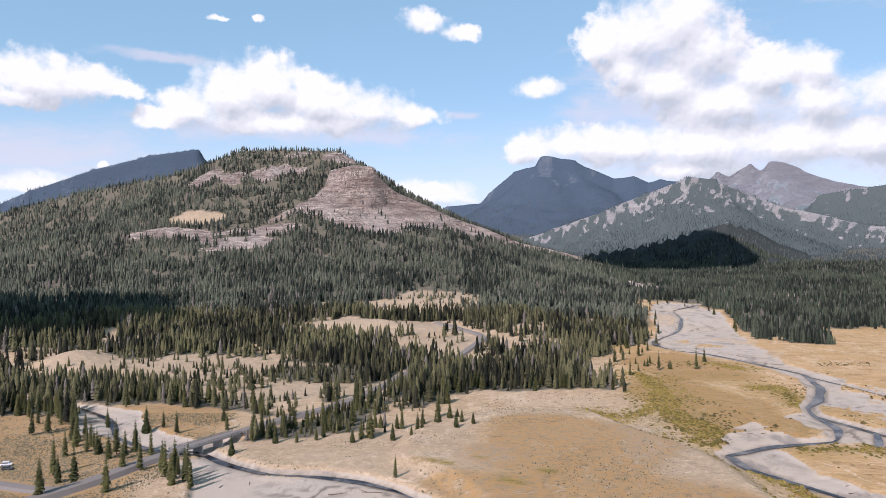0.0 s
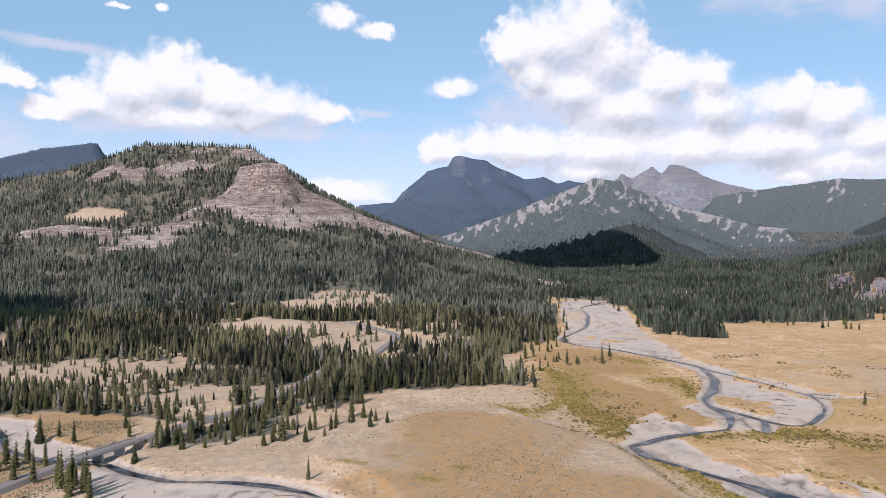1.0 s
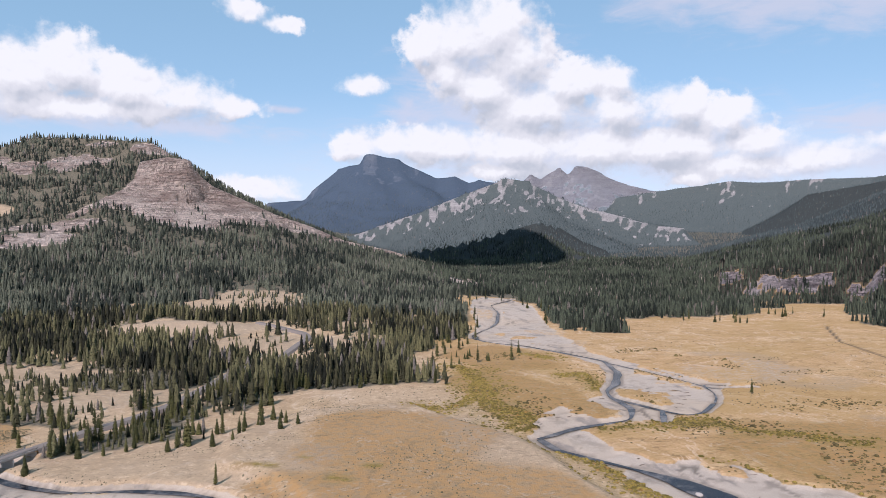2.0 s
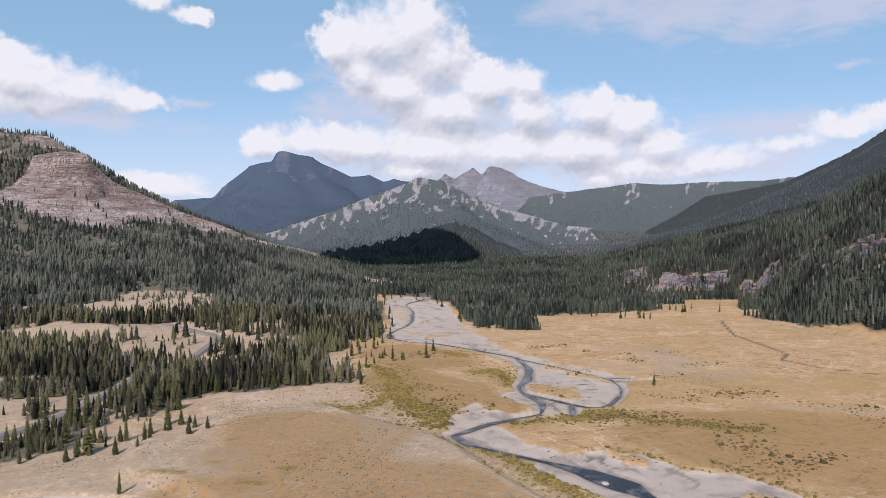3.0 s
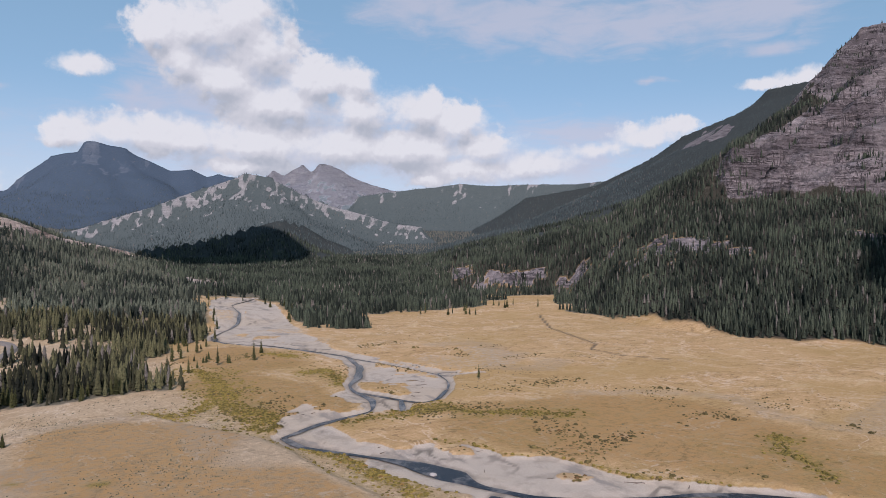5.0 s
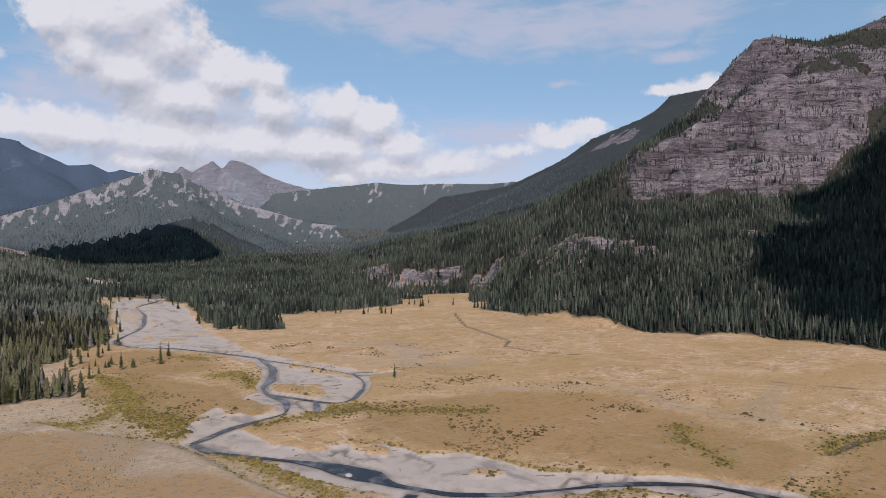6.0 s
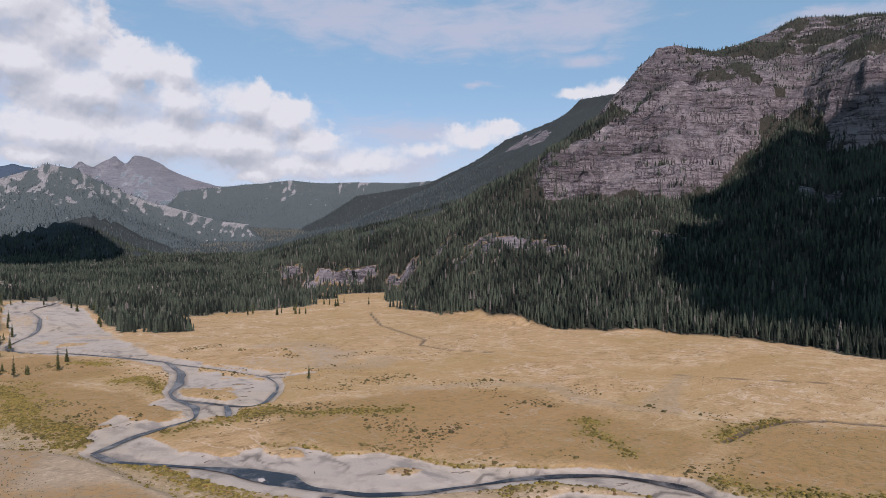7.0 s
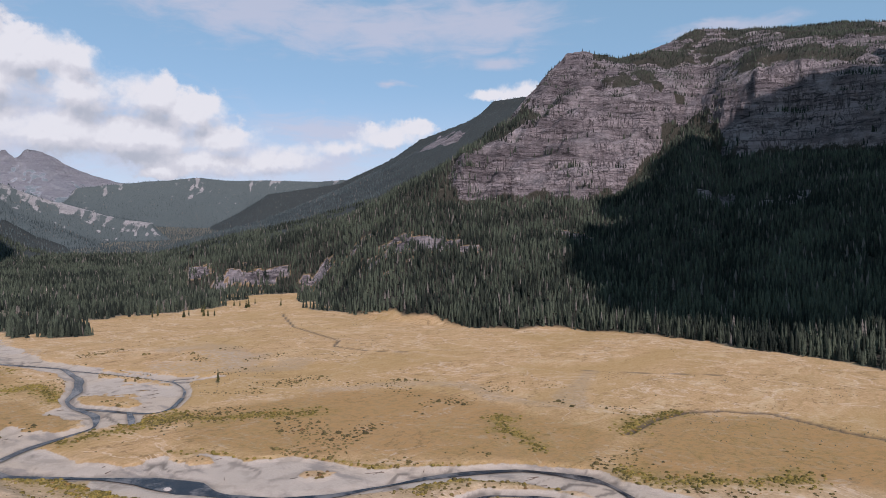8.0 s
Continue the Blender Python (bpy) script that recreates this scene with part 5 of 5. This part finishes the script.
# ---- road, bridge, parked vehicles ----
def strip(name, line, half, lift, thick, material_, label, category, z_of, step=3.0, ends=None):
    """A raised band along a course with shoulders that fall to the ground."""
    pts = np.array(line, float)
    s = np.concatenate([[0], np.cumsum(np.hypot(*np.diff(pts, axis=0).T))])
    t = np.arange(0, s[-1], step)
    x, y = np.interp(t, s, pts[:, 0]), np.interp(t, s, pts[:, 1])
    for _ in range(8):
        x[1:-1], y[1:-1] = (x[:-2] + 2 * x[1:-1] + x[2:]) / 4, (y[:-2] + 2 * y[1:-1] + y[2:]) / 4
    nx, ny = -np.gradient(y), np.gradient(x)
    norm = np.hypot(nx, ny)
    nx, ny = nx / norm, ny / norm
    z = z_of(x, y) + lift
    for _ in range(10):
        z[1:-1] = (z[:-2] + 2 * z[1:-1] + z[2:]) / 4
    bm = bmesh.new()
    rows = []
    for k in range(len(t)):
        rows.append([bm.verts.new((x[k] + nx[k] * o, y[k] + ny[k] * o, z[k] + dz)) for o, dz in ((half + 2.2, -thick), (half, 0), (0, 0.06), (-half, 0), (-half - 2.2, -thick))])
    for a, b in zip(rows, rows[1:]):
        for k in range(4):
            bm.faces.new((a[k], a[k + 1], b[k + 1], b[k]))
    bmesh.ops.recalc_face_normals(bm, faces=bm.faces)
    if sum(f.normal.z for f in bm.faces) < 0:
        bmesh.ops.reverse_faces(bm, faces=bm.faces)
    me = bpy.data.meshes.new(name)
    bm.to_mesh(me)
    bm.free()
    me.materials.append(material_)
    return tagged(new(name, me), label, category, kind="structure")


def floor_of(x, y):
    return land(x, y)[0]


BRIDGE_A, BRIDGE_B = Vector((-132.0, 343.0, 0.0)), Vector((-112.0, 378.5, 0.0))
strip("road", ROAD[:6] + [(-132.4, 342.6)], 2.9, 1.9, 2.5, ASPHALT, "grey two-lane asphalt road on a low bank", "road", floor_of)
strip("road", [(-111.6, 379.2)] + ROAD[9:], 2.9, 1.9, 2.5, ASPHALT, "grey two-lane asphalt road running into the woods", "road", floor_of)
strip("road", SIDE_ROAD, 2.4, 0.9, 1.2, ASPHALT, "grey side road to a pull-out", "road", floor_of)


def box(bm, x0, x1, y0, y1, z0, z1):
    v = [bm.verts.new((x, y, z)) for z in (z0, z1) for x, y in ((x0, y0), (x1, y0), (x1, y1), (x0, y1))]
    for f in ((3, 2, 1, 0), (4, 5, 6, 7), (0, 1, 5, 4), (1, 2, 6, 5), (2, 3, 7, 6), (3, 0, 4, 7)):
        bm.faces.new([v[k] for k in f])


def bridge():
    """A plain three-span road bridge: deck, girders, two piers and abutments, post-and-rail parapets."""
    span = BRIDGE_B - BRIDGE_A
    length = span.length
    base = float(floor_of(np.array([BRIDGE_A.x]), np.array([BRIDGE_A.y]))[0]) + 1.95
    ob = new("road_bridge")
    tagged(ob, "low concrete road bridge with metal rails over the creek", "bridge")
    ob.matrix_world = Matrix.Translation((BRIDGE_A.x, BRIDGE_A.y, base)) @ Euler((0, 0, math.atan2(span.y, span.x))).to_matrix().to_4x4()
    bm = bmesh.new()
    box(bm, -0.5, length + 0.5, -3.6, 3.6, -0.35, 0.0)
    part("deck", bm, ASPHALT, ob)
    for side in (-3.65, 3.35):
        bm = bmesh.new()
        box(bm, -0.5, length + 0.5, side, side + 0.3, -0.4, 0.28)
        part("kerb", bm, CONCRETE, ob)
    for y in (-2.4, -0.8, 0.8, 2.4):
        bm = bmesh.new()
        box(bm, 0, length, y - 0.2, y + 0.2, -1.15, -0.35)
        part("girder", bm, CONCRETE, ob)
    for x in (0.0, length * 0.36, length * 0.68, length):
        bm = bmesh.new()
        box(bm, x - 0.35, x + 0.35, -3.45, 3.45, -5.6, -1.15)
        part("pier", bm, CONCRETE, ob, "pale concrete pier")
    for side in (-3.5, 3.5):
        for h in (0.55, 0.95):
            bm = bmesh.new()
            box(bm, -1, length + 1, side - 0.05, side + 0.05, h - 0.07, h + 0.07)
            part("rail", bm, STEEL, ob)
        for k in range(14):
            x = k * length / 13
            bm = bmesh.new()
            box(bm, x - 0.07, x + 0.07, side - 0.09, side + 0.09, 0, 1.05)
            part("rail_post", bm, STEEL, ob)


STEEL = plain("weathered_steel", (0.22, 0.21, 0.20), (0.32, 0.31, 0.30), 2.0, 0.55, 0.1, 0.6)
PAINT_WHITE = plain("white_paint", (0.62, 0.62, 0.61), (0.68, 0.68, 0.67), 1.0, 0.3, 0.02, 0.0, 0.5)
PAINT_DARK = plain("dark_paint", (0.05, 0.055, 0.06), (0.07, 0.075, 0.08), 1.0, 0.3, 0.02, 0.0, 0.5)
RUBBER = plain("rubber", (0.02, 0.02, 0.02), (0.04, 0.04, 0.04), 3.0)
GLASS = plain("dark_glass", (0.02, 0.022, 0.025), (0.03, 0.032, 0.035), 1.0, 0.08, 0.0, 0.0, 0.6)
bridge()


def vehicle(x, y, turn, paint, label, long=5.0, high=1.9):
    ob = new("parked_car")
    tagged(ob, label, "car", "cars in the pull-out")
    bm = bmesh.new()
    box(bm, -long / 2, long / 2, -0.92, 0.92, 0.35, high * 0.55)
    bmesh.ops.bevel(bm, geom=bm.edges[:], offset=0.12, segments=2, affect="EDGES")
    part("body", bm, paint, ob)
    bm = bmesh.new()
    box(bm, -long * 0.42, long * 0.25, -0.84, 0.84, high * 0.55, high)
    for v in bm.verts:
        if v.co.z > high * 0.9:
            v.co.x *= 0.85
            v.co.y *= 0.86
    part("cabin", bm, paint, ob)
    for side in (-1, 1):
        bm = bmesh.new()
        box(bm, -long * 0.37, long * 0.2, side * 0.80 - 0.03, side * 0.80 + 0.03, high * 0.62, high * 0.88)
        part("window", bm, GLASS, ob)
    for px in (-long * 0.31, long * 0.31):
        for side in (-0.86, 0.86):
            bm = bmesh.new()
            bmesh.ops.create_cone(bm, cap_ends=True, segments=14, radius1=0.36, radius2=0.36, depth=0.24, matrix=pose(px, side, 0.36, 90, 0, 0))
            part("wheel", bm, RUBBER, ob)
    ob.matrix_world = pose(x, y, ground_at(x, y), 0, 0, turn)


vehicle(-203, 325, 12, PAINT_WHITE, "white van parked on the dusty pull-out", 5.0, 2.0)
vehicle(-199, 319, 8, PAINT_DARK, "dark sport utility vehicle parked on the dusty pull-out", 4.9, 1.9)


# ---- rocks and driftwood on the bars ----
def boulder(x, y, size, seed, material_, label):
    rnd = random.Random(seed)
    bm = bmesh.new()
    bmesh.ops.create_icosphere(bm, subdivisions=3, radius=1)
    for v in bm.verts:
        v.co *= 1 + 0.22 * noise.fractal(v.co * 1.4 + Vector((seed, 0, 0)), 1, 2, 3)
        v.co = Vector((v.co.x * size, v.co.y * size * 0.7, v.co.z * size * 0.45))
    me = bpy.data.meshes.new("boulder")
    bm.to_mesh(me)
    bm.free()
    me.materials.append(material_)
    ob = new("boulder", me)
    ob.matrix_world = pose(x, y, ground_at(x, y) + size * 0.15, 0, 0, rnd.uniform(0, 360))
    return tagged(ob, label, "rock", "boulders on the bars")


PALE_STONE = plain("pale_stone", (0.33, 0.29, 0.26), (0.45, 0.40, 0.36), 0.8)
boulder(174, 252, 2.2, 3, PALE_STONE, "broad pale gravel hump in the river")


def driftwood(x, y, long, turn, seed):
    rnd = random.Random(seed)
    bm = bmesh.new()
    rows = []
    bend = rnd.uniform(-0.2, 0.2)
    for k in range(7):
        f = k / 6
        r = 0.22 * (1 - 0.6 * f)
        px, py = (f - 0.5) * long, bend * math.sin(f * 3.1) * long * 0.3
        rows.append([bm.verts.new((px, py + r * math.cos(a * 1.0472), r + r * math.sin(a * 1.0472))) for a in range(6)])
    for a, b in zip(rows, rows[1:]):
        for k in range(6):
            bm.faces.new((a[k], a[(k + 1) % 6], b[(k + 1) % 6], b[k]))
    bm.faces.new(rows[0])
    bm.faces.new(rows[-1])
    bmesh.ops.recalc_face_normals(bm, faces=bm.faces)
    me = bpy.data.meshes.new("driftwood_log")
    bm.to_mesh(me)
    bm.free()
    me.materials.append(BARK)
    ob = new("driftwood_log", me)
    ob.matrix_world = pose(x, y, ground_at(x, y), 0, 0, turn)
    return tagged(ob, "weathered brown driftwood log stranded on pale gravel", "log", "driftwood on the bars")


def strand_logs():
    rng = np.random.default_rng(12)
    made = 0
    while made < 40:
        x, y = (rng.uniform(150, 300), rng.uniform(90, 480)) if made < 28 else (rng.uniform(-110, -10), rng.uniform(250, 330))
        z, gravel, wet = carve(np.array([x]), np.array([y]), np.array([0.0]))
        if gravel[0] > 0.7 and wet[0] > 3:
            driftwood(x, y, rng.uniform(3, 9), rng.uniform(0, 180), made)
            made += 1


strand_logs()
